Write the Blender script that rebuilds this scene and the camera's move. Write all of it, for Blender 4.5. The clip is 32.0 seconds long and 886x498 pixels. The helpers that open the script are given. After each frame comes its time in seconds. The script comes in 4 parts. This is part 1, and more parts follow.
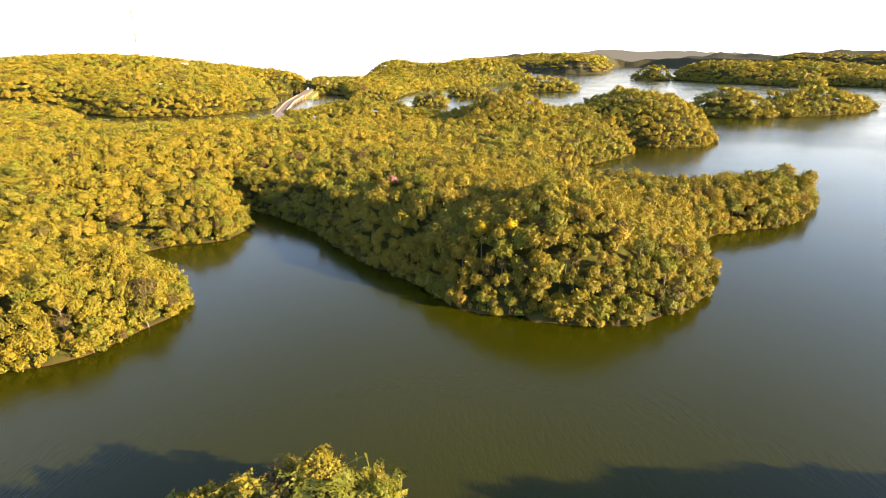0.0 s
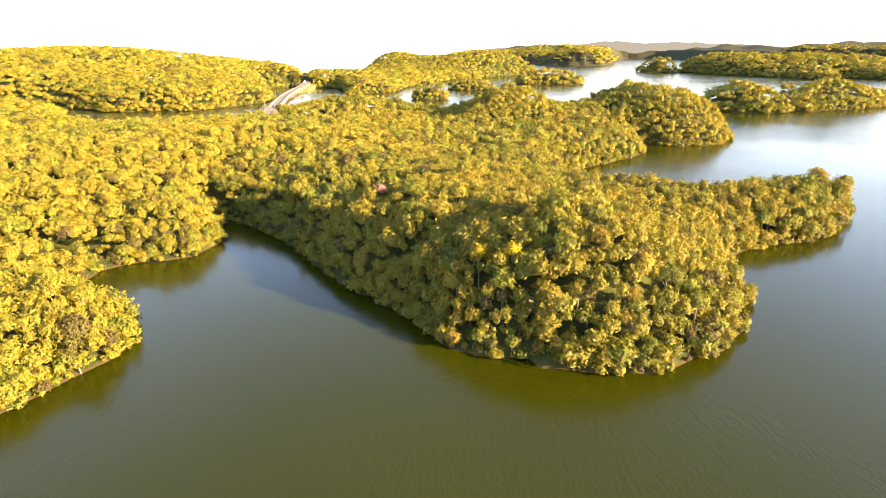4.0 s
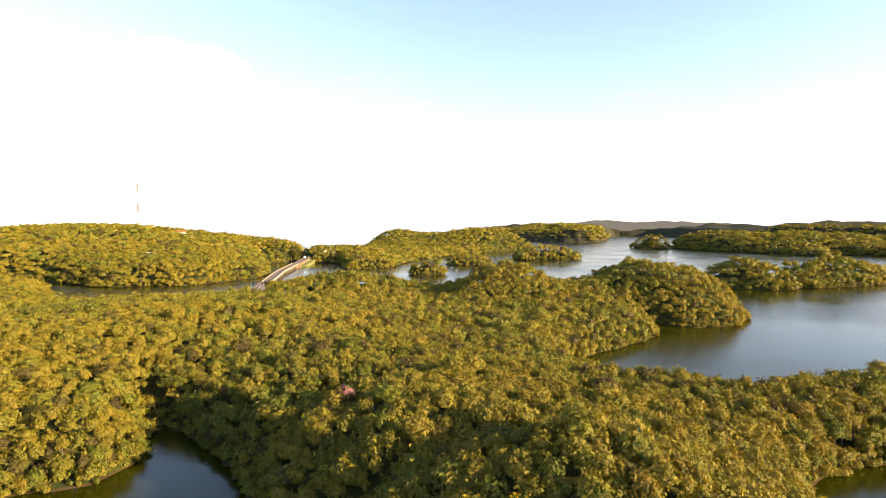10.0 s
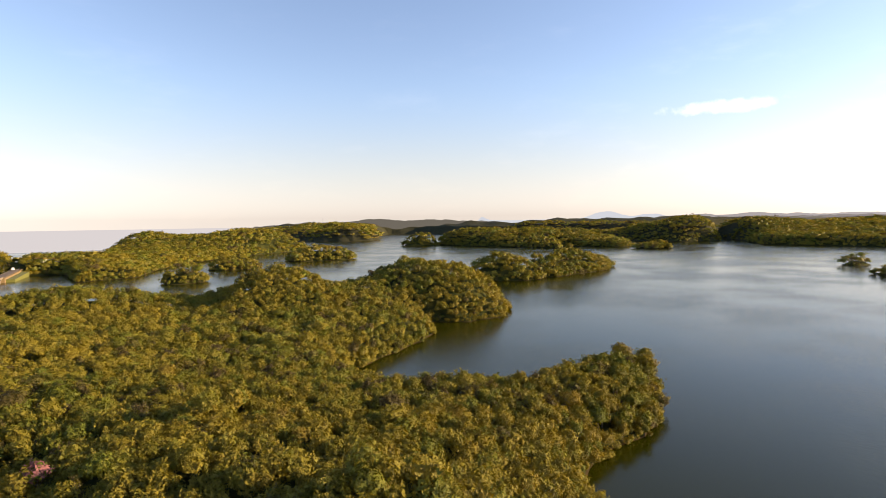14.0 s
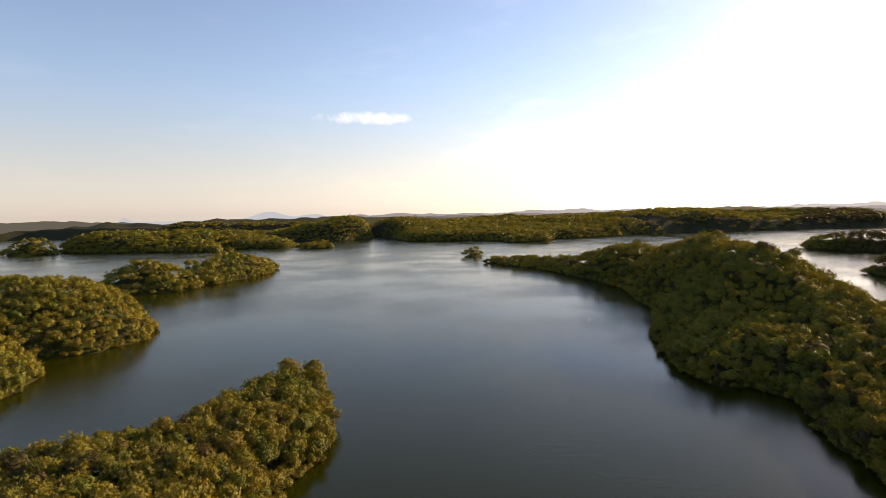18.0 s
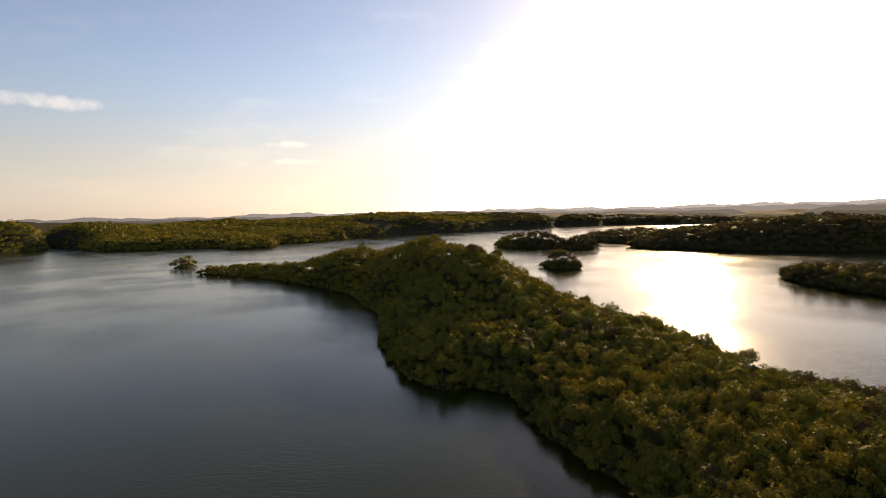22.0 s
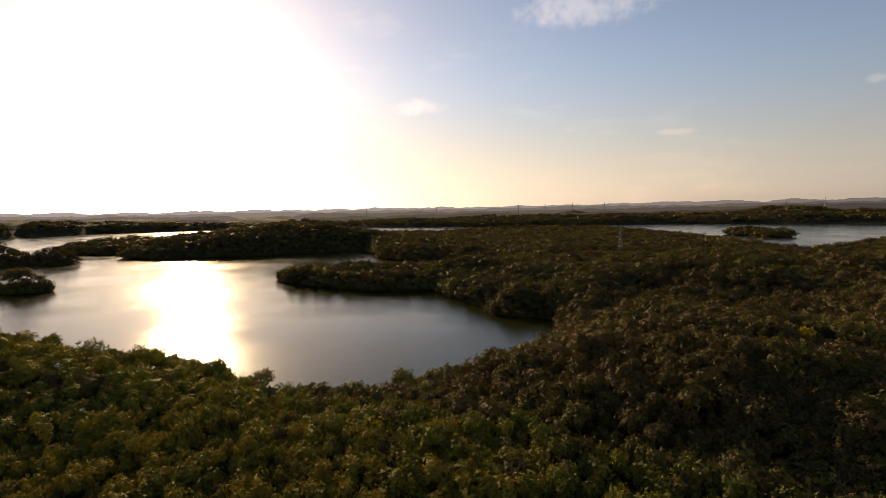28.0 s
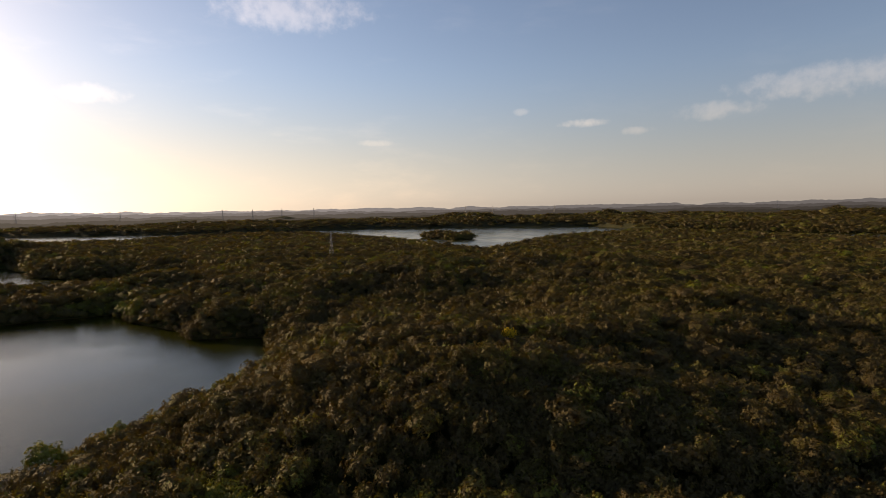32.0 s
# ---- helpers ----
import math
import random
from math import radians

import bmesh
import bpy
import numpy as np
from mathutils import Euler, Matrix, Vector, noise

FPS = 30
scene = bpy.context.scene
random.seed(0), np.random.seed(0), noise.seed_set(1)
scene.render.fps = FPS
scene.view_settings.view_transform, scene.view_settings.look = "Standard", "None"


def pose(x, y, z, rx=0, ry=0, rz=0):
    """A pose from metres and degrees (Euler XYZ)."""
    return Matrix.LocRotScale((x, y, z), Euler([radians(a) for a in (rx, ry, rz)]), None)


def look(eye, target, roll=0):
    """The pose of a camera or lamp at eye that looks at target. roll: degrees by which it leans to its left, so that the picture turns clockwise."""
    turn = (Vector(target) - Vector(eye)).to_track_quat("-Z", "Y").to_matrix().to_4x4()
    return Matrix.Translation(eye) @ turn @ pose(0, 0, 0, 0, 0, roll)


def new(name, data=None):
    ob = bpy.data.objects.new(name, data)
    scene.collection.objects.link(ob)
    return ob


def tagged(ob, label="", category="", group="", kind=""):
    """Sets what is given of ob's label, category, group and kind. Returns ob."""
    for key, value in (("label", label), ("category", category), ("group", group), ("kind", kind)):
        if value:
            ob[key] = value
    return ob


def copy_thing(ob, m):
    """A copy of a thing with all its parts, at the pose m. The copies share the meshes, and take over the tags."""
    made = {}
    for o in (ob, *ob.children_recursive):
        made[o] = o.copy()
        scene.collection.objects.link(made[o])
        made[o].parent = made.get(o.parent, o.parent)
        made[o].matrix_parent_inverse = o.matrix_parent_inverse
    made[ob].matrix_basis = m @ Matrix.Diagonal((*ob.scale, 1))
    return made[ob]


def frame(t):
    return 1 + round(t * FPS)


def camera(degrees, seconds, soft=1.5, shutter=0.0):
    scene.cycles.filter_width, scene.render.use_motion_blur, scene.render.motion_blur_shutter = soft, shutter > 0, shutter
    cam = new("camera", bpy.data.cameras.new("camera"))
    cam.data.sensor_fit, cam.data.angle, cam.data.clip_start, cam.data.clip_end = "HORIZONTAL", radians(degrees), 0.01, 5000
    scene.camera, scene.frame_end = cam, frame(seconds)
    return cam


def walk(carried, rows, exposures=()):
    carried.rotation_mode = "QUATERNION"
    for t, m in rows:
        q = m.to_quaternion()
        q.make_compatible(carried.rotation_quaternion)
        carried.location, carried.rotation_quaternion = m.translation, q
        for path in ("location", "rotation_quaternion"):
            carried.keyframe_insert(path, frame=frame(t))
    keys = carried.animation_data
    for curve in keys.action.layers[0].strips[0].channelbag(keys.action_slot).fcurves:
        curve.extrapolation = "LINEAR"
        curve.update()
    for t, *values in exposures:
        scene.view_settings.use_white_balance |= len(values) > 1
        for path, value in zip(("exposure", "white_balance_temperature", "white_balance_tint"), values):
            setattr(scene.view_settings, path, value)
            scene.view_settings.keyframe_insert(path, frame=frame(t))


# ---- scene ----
# The flight: seconds, place in metres, heading to the left of +y, pitch and lean in degrees.
cam = camera(79.3, 32.0, 0.8)
PATH = [
    (0, 0.00, -0.00, 60.21, -0.23, -19.84, -0.27),
    (1, 0.64, 5.68, 60.11, -0.12, -22.00, -0.33),
    (2, 1.39, 11.42, 60.12, 0.03, -24.24, -0.46),
    (2.5, 1.76, 14.25, 60.17, 0.03, -24.68, -0.46),
    (4.5, 3.08, 25.11, 60.44, -0.01, -18.03, -0.25),
    (5, 3.45, 27.86, 60.40, -0.02, -15.17, -0.20),
    (6, 4.23, 33.45, 60.35, 0.02, -9.60, -0.19),
    (7, 5.03, 38.94, 60.14, -0.01, -4.62, -0.18),
    (7.5, 5.42, 41.62, 60.03, -0.00, -2.50, -0.16),
    (8, 5.80, 44.28, 59.96, 0.02, -2.43, -0.26),
    (9, 6.57, 49.52, 60.00, -0.00, -2.39, -0.29),
    (10, 7.29, 54.66, 60.41, 0.04, -2.48, -0.18),
    (10.5, 7.59, 57.16, 60.57, 0.07, -2.52, -0.08),
    (11, 7.88, 59.65, 60.71, -0.47, -2.53, -0.14),
    (11.5, 8.20, 62.15, 60.83, -2.66, -2.52, -0.28),
    (12, 8.58, 64.66, 60.92, -5.82, -2.58, -0.35),
    (13, 9.56, 69.70, 61.01, -14.31, -2.67, -0.57),
    (14, 11.28, 74.53, 61.08, -23.76, -2.80, -0.88),
    (15, 13.68, 79.05, 61.40, -33.81, -2.97, -1.11),
    (15.5, 15.10, 81.20, 61.54, -38.76, -3.08, -1.15),
    (17.5, 23.05, 88.14, 61.97, -55.37, -3.35, -1.24),
    (18, 25.41, 89.48, 62.06, -58.67, -3.41, -1.24),
    (19, 30.43, 91.77, 62.26, -64.99, -3.48, -1.35),
    (20, 36.06, 93.51, 62.48, -71.86, -3.62, -1.40),
    (21, 42.07, 94.41, 62.65, -79.46, -3.74, -1.42),
    (22, 48.00, 94.80, 62.71, -87.37, -3.65, -1.40),
    (23, 53.84, 94.72, 62.92, -95.36, -3.77, -1.38),
    (24, 59.50, 93.76, 63.04, -103.24, -3.85, -1.42),
    (25, 65.01, 91.81, 62.96, -111.69, -3.93, -1.51),
    (25.5, 67.71, 90.60, 62.88, -116.08, -3.99, -1.57),
    (27.5, 77.71, 84.49, 62.75, -133.44, -4.05, -1.18),
    (28, 79.62, 82.62, 62.75, -137.65, -4.10, -1.09),
    (29, 83.03, 78.58, 62.80, -145.92, -4.12, -1.04),
    (30, 85.77, 74.03, 62.84, -153.49, -4.08, -1.07),
    (31, 87.92, 69.24, 62.97, -160.59, -4.08, -1.00),
    (32, 89.37, 64.27, 63.07, -167.99, -4.04, -0.94),
]


def aim(x, y, z, yaw, pitch, lean):
    a, b = radians(yaw), radians(pitch)
    ahead = Vector((-math.sin(a) * math.cos(b), math.cos(a) * math.cos(b), math.sin(b)))
    return look((x, y, z), Vector((x, y, z)) + ahead * 50.0, lean)


EXPOSURES = [(0.0, 2.75, 7300, 13), (1.0, 2.97, 7300, 13), (2.5, 3.22, 7300, 13), (5.0, 3.35, 7300, 13), (6.0, 3.2, 7300, 13), (7.5, 2.85, 7200, 13), (9.0, 2.48, 7100, 13), (11.0, 1.9, 6900, 12),
             (13.0, 1.5, 6900, 12), (15.0, 1.36, 7000, 12), (19.0, 1.05, 7400, 13), (21.0, 0.84, 7700, 13), (23.0, 0.48, 7700, 13), (25.0, 0.28, 7800, 13), (28.0, 0.26, 7800, 13), (30.0, 0.29, 7800, 13),
             (32.0, 0.39, 7400, 12)]
walk(cam, [(t, aim(*p)) for t, *p in PATH], EXPOSURES)

# ---- sky and sun ----
SUN_AZ, SUN_EL = 112.0, 16.5      # clockwise from +y, and above the horizon


def toward(az, el):
    a, e = radians(az), radians(el)
    return Vector((math.sin(a) * math.cos(e), math.cos(a) * math.cos(e), math.sin(e)))


sun = new("sun", bpy.data.lights.new("sun", "SUN"))
sun.data.energy, sun.data.angle, sun.data.color = 4.6, radians(0.6), (1.0, 0.77, 0.48)
sun.rotation_euler = toward(SUN_AZ, SUN_EL).to_track_quat("Z", "Y").to_euler()


class Nodes:
    """A thin wrapper that adds nodes to a tree and links them."""

    def __init__(self, tree):
        self.tree = tree
        tree.nodes.clear()

    def add(self, kind, **inputs):
        node = self.tree.nodes.new(kind)
        for key, value in inputs.items():
            self.put(node, key, value)
        return node

    def put(self, node, key, value):
        names = [s.name for s in node.inputs]
        slot = node.inputs[int(key[1:])] if key[0] == "i" and key[1:].isdigit() else node.inputs[names.index(key.replace("_", " "))]
        if isinstance(value, bpy.types.NodeSocket):
            self.tree.links.new(value, slot)
        else:
            slot.default_value = value

    def math(self, op, a, b=0.0, c=None):
        node = self.tree.nodes.new("ShaderNodeMath")
        node.operation = op
        self.put(node, "i0", a)
        self.put(node, "i1", b)
        if c is not None:
            self.put(node, "i2", c)
        return node.outputs[0]

    def span(self, value, a, b, lo=0.0, hi=1.0):
        node = self.tree.nodes.new("ShaderNodeMapRange")
        node.interpolation_type = "SMOOTHSTEP"
        for n, v in enumerate((value, a, b, lo, hi)):
            self.put(node, "i%d" % n, v)
        return node.outputs[0]

    def mix(self, factor, a, b, blend="MIX"):
        node = self.tree.nodes.new("ShaderNodeMix")
        node.data_type, node.blend_type = "RGBA", blend
        self.put(node, "i0", factor)
        self.put(node, "i6", a)
        self.put(node, "i7", b)
        return node.outputs[2]

    def noise(self, vector, scale, detail=3.0, rough=0.55):
        node = self.add("ShaderNodeTexNoise", Vector=vector, Scale=scale, Detail=detail, Roughness=rough)
        return node.outputs[0]


def make_world():
    world = bpy.data.worlds.new("sky")
    scene.world = world
    world.use_nodes = True
    n = Nodes(world.node_tree)
    geo = n.add("ShaderNodeTexCoord").outputs["Generated"]
    part = n.add("ShaderNodeSeparateXYZ", Vector=geo)
    z = n.math("MAXIMUM", part.outputs[2], 0.012)
    way = n.add("ShaderNodeCombineXYZ", X=part.outputs[0], Y=part.outputs[1], Z=z).outputs[0]
    way = n.add("ShaderNodeVectorMath", i0=way)
    way.operation = "NORMALIZE"
    way = way.outputs[0]
    sky = n.add("ShaderNodeTexSky", Vector=way)
    sky.sky_type, sky.sun_disc = "NISHITA", False
    sky.sun_elevation, sky.sun_rotation = radians(SUN_EL), radians(SUN_AZ)
    sky.air_density, sky.dust_density, sky.ozone_density = 1.0, 0.42, 1.2
    colour = n.mix(1.0, sky.outputs[0], (1.0, 0.968, 1.08, 1), "MULTIPLY")
    sunward = n.add("ShaderNodeVectorMath", i0=geo, i1=tuple(toward(SUN_AZ, SUN_EL)))
    sunward.operation = "DOT_PRODUCT"
    warm = n.span(sunward.outputs["Value"], 0.2, 0.9)
    # haze low over the horizon takes the blue out of the sky
    grey = n.add("ShaderNodeRGBToBW", Color=colour).outputs[0]
    pale = n.mix(1.0, n.add("ShaderNodeCombineColor", Red=grey, Green=grey, Blue=grey).outputs[0], n.mix(warm, (0.70, 0.66, 0.675, 1), (0.82, 0.71, 0.64, 1)), "MULTIPLY")
    colour = n.mix(n.span(part.outputs[2], 0.0, 0.26, 0.8, 0.0), colour, pale)
    # small fair-weather clouds: direction, half width, half height, strength
    clouds = [(51.3, 10.4, 4.6, 0.6, 0.9), (71.4, 7.5, 2.2, 0.35, 0.5), (71.9, 5.8, 2.6, 0.25, 0.5), (152.8, 19.6, 6.5, 1.9, 1.0),
              (135.3, 10.8, 2.6, 0.8, 0.45), (176.2, 10.1, 0.9, 0.32, 0.4), (182.6, 8.7, 2.2, 0.4, 0.8), (194.8, 9.0, 3.6, 0.8, 0.5),
              (203.5, 10.6, 6.5, 1.3, 0.62), (-27.0, 15.2, 6.5, 1.8, 0.6), (161.0, 7.2, 2.0, 0.35, 0.4), (188.0, 7.6, 1.4, 0.4, 0.5)]
    rough = n.noise(geo, 34.0, 6.0, 0.6)
    wisp = n.noise(n.add("ShaderNodeMapping", Vector=geo, Scale=(1.0, 1.0, 3.5)).outputs[0], 6.0, 6.0, 0.62)
    cover = None
    for az, el, half, tall, force in clouds:
        mid, side = toward(az, el), toward(az + 90, 0)
        off = n.add("ShaderNodeVectorMath", i0=geo, i1=tuple(mid))
        off.operation = "SUBTRACT"
        dots = []
        for axis, width in ((side, half), (Vector((0, 0, 1)), tall)):
            dot = n.add("ShaderNodeVectorMath", i0=off.outputs[0], i1=tuple(axis / math.sin(radians(width))))
            dot.operation = "DOT_PRODUCT"
            dots.append(n.math("POWER", n.math("ABSOLUTE", dot.outputs["Value"]), 2.0))
        front = n.add("ShaderNodeVectorMath", i0=geo, i1=tuple(mid))
        front.operation = "DOT_PRODUCT"
        near = n.math("GREATER_THAN", front.outputs["Value"], 0.5)
        d = n.math("ADD", n.math("ADD", dots[0], dots[1]), n.math("MULTIPLY", n.math("SUBTRACT", rough, 0.5), 3.8))
        blob = n.math("MULTIPLY", n.math("MULTIPLY", n.span(d, 1.5, -0.5), near), force)
        cover = blob if cover is None else n.math("MAXIMUM", cover, blob)
    veil = n.math("MULTIPLY", n.span(wisp, 0.5, 0.8), n.math("MULTIPLY_ADD", warm, 0.16, 0.08))
    cover = n.math("MAXIMUM", cover, veil)
    lit = n.mix(1.0, colour, (1.45, 1.28, 1.12, 1), "MULTIPLY")
    lit = n.mix(1.0, lit, (1.25, 0.88, 0.72, 1), "ADD")
    colour = n.mix(cover, colour, lit)
    back = n.add("ShaderNodeBackground", Color=colour, Strength=0.094)
    out = n.add("ShaderNodeOutputWorld", Surface=back.outputs[0])


make_world()

# ---- materials ----


def material(name):
    m = bpy.data.materials.new(name)
    m.use_nodes = True
    return m, Nodes(m.node_tree)


def finish(n, shader):
    n.add("ShaderNodeOutputMaterial", Surface=shader)


def plain(name, colour, rough=0.7, metal=0.0, grain=4.0, vary=0.25, bump=0.3):
    """A painted, stone or metal surface with two scales of stain and a fine relief."""
    m, n = material(name)
    where = n.add("ShaderNodeTexCoord").outputs["Object"]
    big, fine = n.noise(where, grain * 0.15, 3.0), n.noise(where, grain * 3.0, 4.0)
    dark = tuple(c * (1 - vary) for c in colour) + (1,)
    light = tuple(min(1, c * (1 + vary * 0.6)) for c in colour) + (1,)
    tone = n.mix(n.math("MULTIPLY_ADD", fine, 0.4, n.math("MULTIPLY", big, 0.6)), dark, light)
    relief = n.add("ShaderNodeBump", Height=fine, Strength=bump, Distance=0.02)
    s = n.add("ShaderNodeBsdfPrincipled", Base_Color=tone, Roughness=rough, Metallic=metal, Normal=relief.outputs[0])
    finish(n, s.outputs[0])
    return m


def foliage(name, single):
    """Leaves: dull on top, letting some light through. Each tree has its own tone and the woods vary in broad patches."""
    m, n = material(name)
    if single:
        tint = n.add("ShaderNodeObjectInfo").outputs["Random"]
    else:
        a = n.add("ShaderNodeAttribute")
        a.attribute_name = "tint"
        tint = a.outputs["Fac"]
    place = n.add("ShaderNodeNewGeometry").outputs["Position"]
    patch = n.noise(place, 0.012, 3.0)
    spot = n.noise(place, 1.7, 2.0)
    ramp = n.add("ShaderNodeValToRGB", Fac=tint)
    # the lowest, darkest stops also carry the southern woods' painted backlit shade
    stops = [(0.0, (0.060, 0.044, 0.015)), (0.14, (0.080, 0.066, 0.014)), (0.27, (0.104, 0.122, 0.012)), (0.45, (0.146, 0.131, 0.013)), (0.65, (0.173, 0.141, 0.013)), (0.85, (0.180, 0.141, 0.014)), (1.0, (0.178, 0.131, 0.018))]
    e = ramp.color_ramp.elements
    e[0].position, e[0].color = 0.0, (*stops[0][1], 1)
    e[1].position, e[1].color = 1.0, (*stops[-1][1], 1)
    for p, c in stops[1:-1]:
        e.new(p).color = (*c, 1)
    tone = n.mix(n.span(patch, 0.4, 0.7, 0.0, 0.35), ramp.outputs[0], n.mix(1.0, ramp.outputs[0], (1.25, 1.1, 0.9, 1), "MULTIPLY"))
    # noise paints shaded gaps and lit leaves into the crown's colour
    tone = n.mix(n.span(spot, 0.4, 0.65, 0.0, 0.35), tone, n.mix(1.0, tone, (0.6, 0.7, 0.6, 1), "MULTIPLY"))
    tuft, leaf = n.noise(place, 1.5, 4.0, 0.65), n.noise(place, 2.8, 3.0, 0.7)
    tone = n.mix(n.span(leaf, 0.42, 0.64, 0.0, 0.5), tone, n.mix(1.0, tone, (1.6, 1.55, 1.2, 1), "MULTIPLY"))
    relief = n.add("ShaderNodeBump", Height=n.math("MULTIPLY_ADD", leaf, 0.6, tuft), Strength=0.7, Distance=0.6).outputs[0]
    # sprays of small leaves point every way, so the shading is softer than that of a solid
    soft = n.add("ShaderNodeVectorMath", i0=relief, i1=(0.0, 0.0, 0.35))
    relief = n.add("ShaderNodeVectorMath", i0=soft.outputs[0])
    relief.operation = "NORMALIZE"
    relief = relief.outputs[0]
    d = n.add("ShaderNodeBsdfDiffuse", Color=tone, Normal=relief)
    t = n.add("ShaderNodeBsdfTranslucent", Color=n.mix(1.0, tone, (1.25, 1.05, 0.5, 1), "MULTIPLY"), Normal=relief)
    g = n.add("ShaderNodeBsdfGlossy", Roughness=0.45, Color=(0.6, 0.58, 0.55, 1), Normal=relief)
    s = n.add("ShaderNodeMixShader", i0=0.24, i1=d.outputs[0], i2=t.outputs[0])
    s = n.add("ShaderNodeMixShader", i0=0.03, i1=s.outputs[0], i2=g.outputs[0])
    # each spray is a cluster of leaves with gaps between them
    gaps = n.math("GREATER_THAN", n.noise(place, 2.6, 2.0, 0.6), 0.485)
    s = n.add("ShaderNodeMixShader", i0=gaps, i1=n.add("ShaderNodeBsdfTransparent").outputs[0], i2=s.outputs[0])
    finish(n, s.outputs[0])
    return m


def water_material():
    m, n = material("lake_water")
    place = n.add("ShaderNodeNewGeometry").outputs["Position"]
    long = n.add("ShaderNodeMapping", Vector=place, Rotation=(0, 0, radians(35)), Scale=(1.0, 0.38, 1.0)).outputs[0]
    ripple = n.noise(long, 0.9, 3.0, 0.6)
    fine = n.noise(long, 3.2, 2.0, 0.5)
    calm = n.noise(place, 0.011, 3.0)
    wind = n.span(calm, 0.38, 0.62, 0.25, 1.0)
    height = n.math("MULTIPLY_ADD", fine, 0.35, ripple)
    relief = n.add("ShaderNodeBump", Height=height, Strength=n.math("MULTIPLY", wind, 0.24), Distance=0.35)
    depth = n.mix(n.noise(place, 0.02, 2.0), (0.0138, 0.0160, 0.0005, 1), (0.0186, 0.0203, 0.0006, 1))
    s = n.add("ShaderNodeBsdfPrincipled", Base_Color=depth, Roughness=n.span(calm, 0.35, 0.65, 0.13, 0.2), IOR=1.333, Specular_IOR_Level=0.31, Normal=relief.outputs[0])
    finish(n, s.outputs[0])
    return m


def ground_material():
    m, n = material("forest_soil")
    place = n.add("ShaderNodeNewGeometry").outputs["Position"]
    z = n.add("ShaderNodeSeparateXYZ", Vector=place).outputs[2]
    a, b = n.noise(place, 0.12, 4.0), n.noise(place, 1.3, 4.0)
    under = n.mix(n.span(a, 0.35, 0.65), (0.024, 0.030, 0.009, 1), (0.05, 0.05, 0.012, 1))
    under = n.mix(n.span(b, 0.55, 0.85), under, (0.06, 0.045, 0.02, 1))
    bank = n.mix(b, (0.035, 0.025, 0.011, 1), (0.07, 0.046, 0.02, 1))
    # far off, past the modelled crowns, the closed canopy itself is the surface
    canopy = n.noise(place, 0.11, 5.0, 0.65)
    green = n.mix(n.span(canopy, 0.3, 0.7), (0.03, 0.032, 0.016, 1), (0.050, 0.046, 0.024, 1))
    reach = n.add("ShaderNodeVectorMath", i0=place)
    reach.operation = "LENGTH"
    woods = n.span(reach.outputs["Value"], 1500.0, 1800.0)
    under = n.mix(woods, under, green)
    tone = n.mix(n.span(n.math("MULTIPLY_ADD", a, 0.5, z), 0.62, 0.45), under, bank)
    relief = n.add("ShaderNodeBump", Height=n.math("MULTIPLY_ADD", n.math("MULTIPLY", canopy, woods), 8.0, b), Strength=0.7, Distance=0.3)
    s = n.add("ShaderNodeBsdfPrincipled", Base_Color=tone, Roughness=0.95, Specular_IOR_Level=0.05, Normal=relief.outputs[0])
    finish(n, s.outputs[0])
    return m


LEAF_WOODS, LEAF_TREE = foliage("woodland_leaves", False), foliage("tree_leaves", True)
WATER, SOIL = water_material(), ground_material()
BARK = plain("grey_bark", (0.13, 0.10, 0.075), 0.9, 0, 3.0, 0.4, 0.6)
CONCRETE = plain("weathered_concrete", (0.22, 0.18, 0.14), 0.85, 0, 1.5, 0.25)
ASPHALT = plain("dusty_asphalt", (0.12, 0.088, 0.062), 0.9, 0, 1.2, 0.3)

# ---- lie of the land: outlines of the shores in metres ----
WEST = [(-1200, 40), (-200, 74), (-130, 84), (-90, 94), (-81, 97), (-74, 106), (-68, 116), (-67, 126), (-77, 141), (-100, 152), (-97, 171), (-84, 174), (-76, 179),
        (-72, 190), (-84, 219), (-60, 260), (10, 480), (-60, 492), (-120, 505), (-150, 516), (-164, 500), (-150, 452), (-166, 432), (-205, 424), (-262, 426), (-310, 470), (-350, 540), (-420, 570), (-600, 540), (-1200, 560)]
MIDDLE = [(-84, 219), (-73, 214), (-52, 195), (-34, 169), (-21, 153), (-7, 139), (3, 124), (17, 118), (30, 114), (44, 113), (59, 120), (69, 129), (79, 145), (85, 172),
          (107, 185), (126, 189), (137, 197), (152, 212), (163, 226), (150, 236), (124, 230), (95, 230), (72, 244), (56, 264), (66, 293), (80, 305), (97, 319), (123, 343), (132, 378), (158, 369),
          (184, 374), (204, 400), (216, 440), (190, 475), (150, 482), (60, 465), (10, 480), (-120, 480), (-160, 300)]
NEAR = [(-600, 10), (-150, 22), (-60, 46), (-44, 47), (-34, 54), (-22, 61), (-9, 60), (-2, 51), (25, 44), (60, 46), (104, 57), (140, 56), (166, 58), (183, 67), (196, 74), (213, 76), (231, 81), (239, 92), (235, 102), (242, 113), (256, 120),
        (278, 128), (309, 139), (341, 142), (384, 151), (430, 171), (472, 188), (518, 224), (557, 262), (594, 300), (636, 361), (655, 405), (664, 398), (650, 320), (565, 190), (440, 85), (340, 42), (300, 22), (275, -4), (240, 0),
        (215, -12), (199, -26), (196, -60), (150, -120), (-600, -120)]
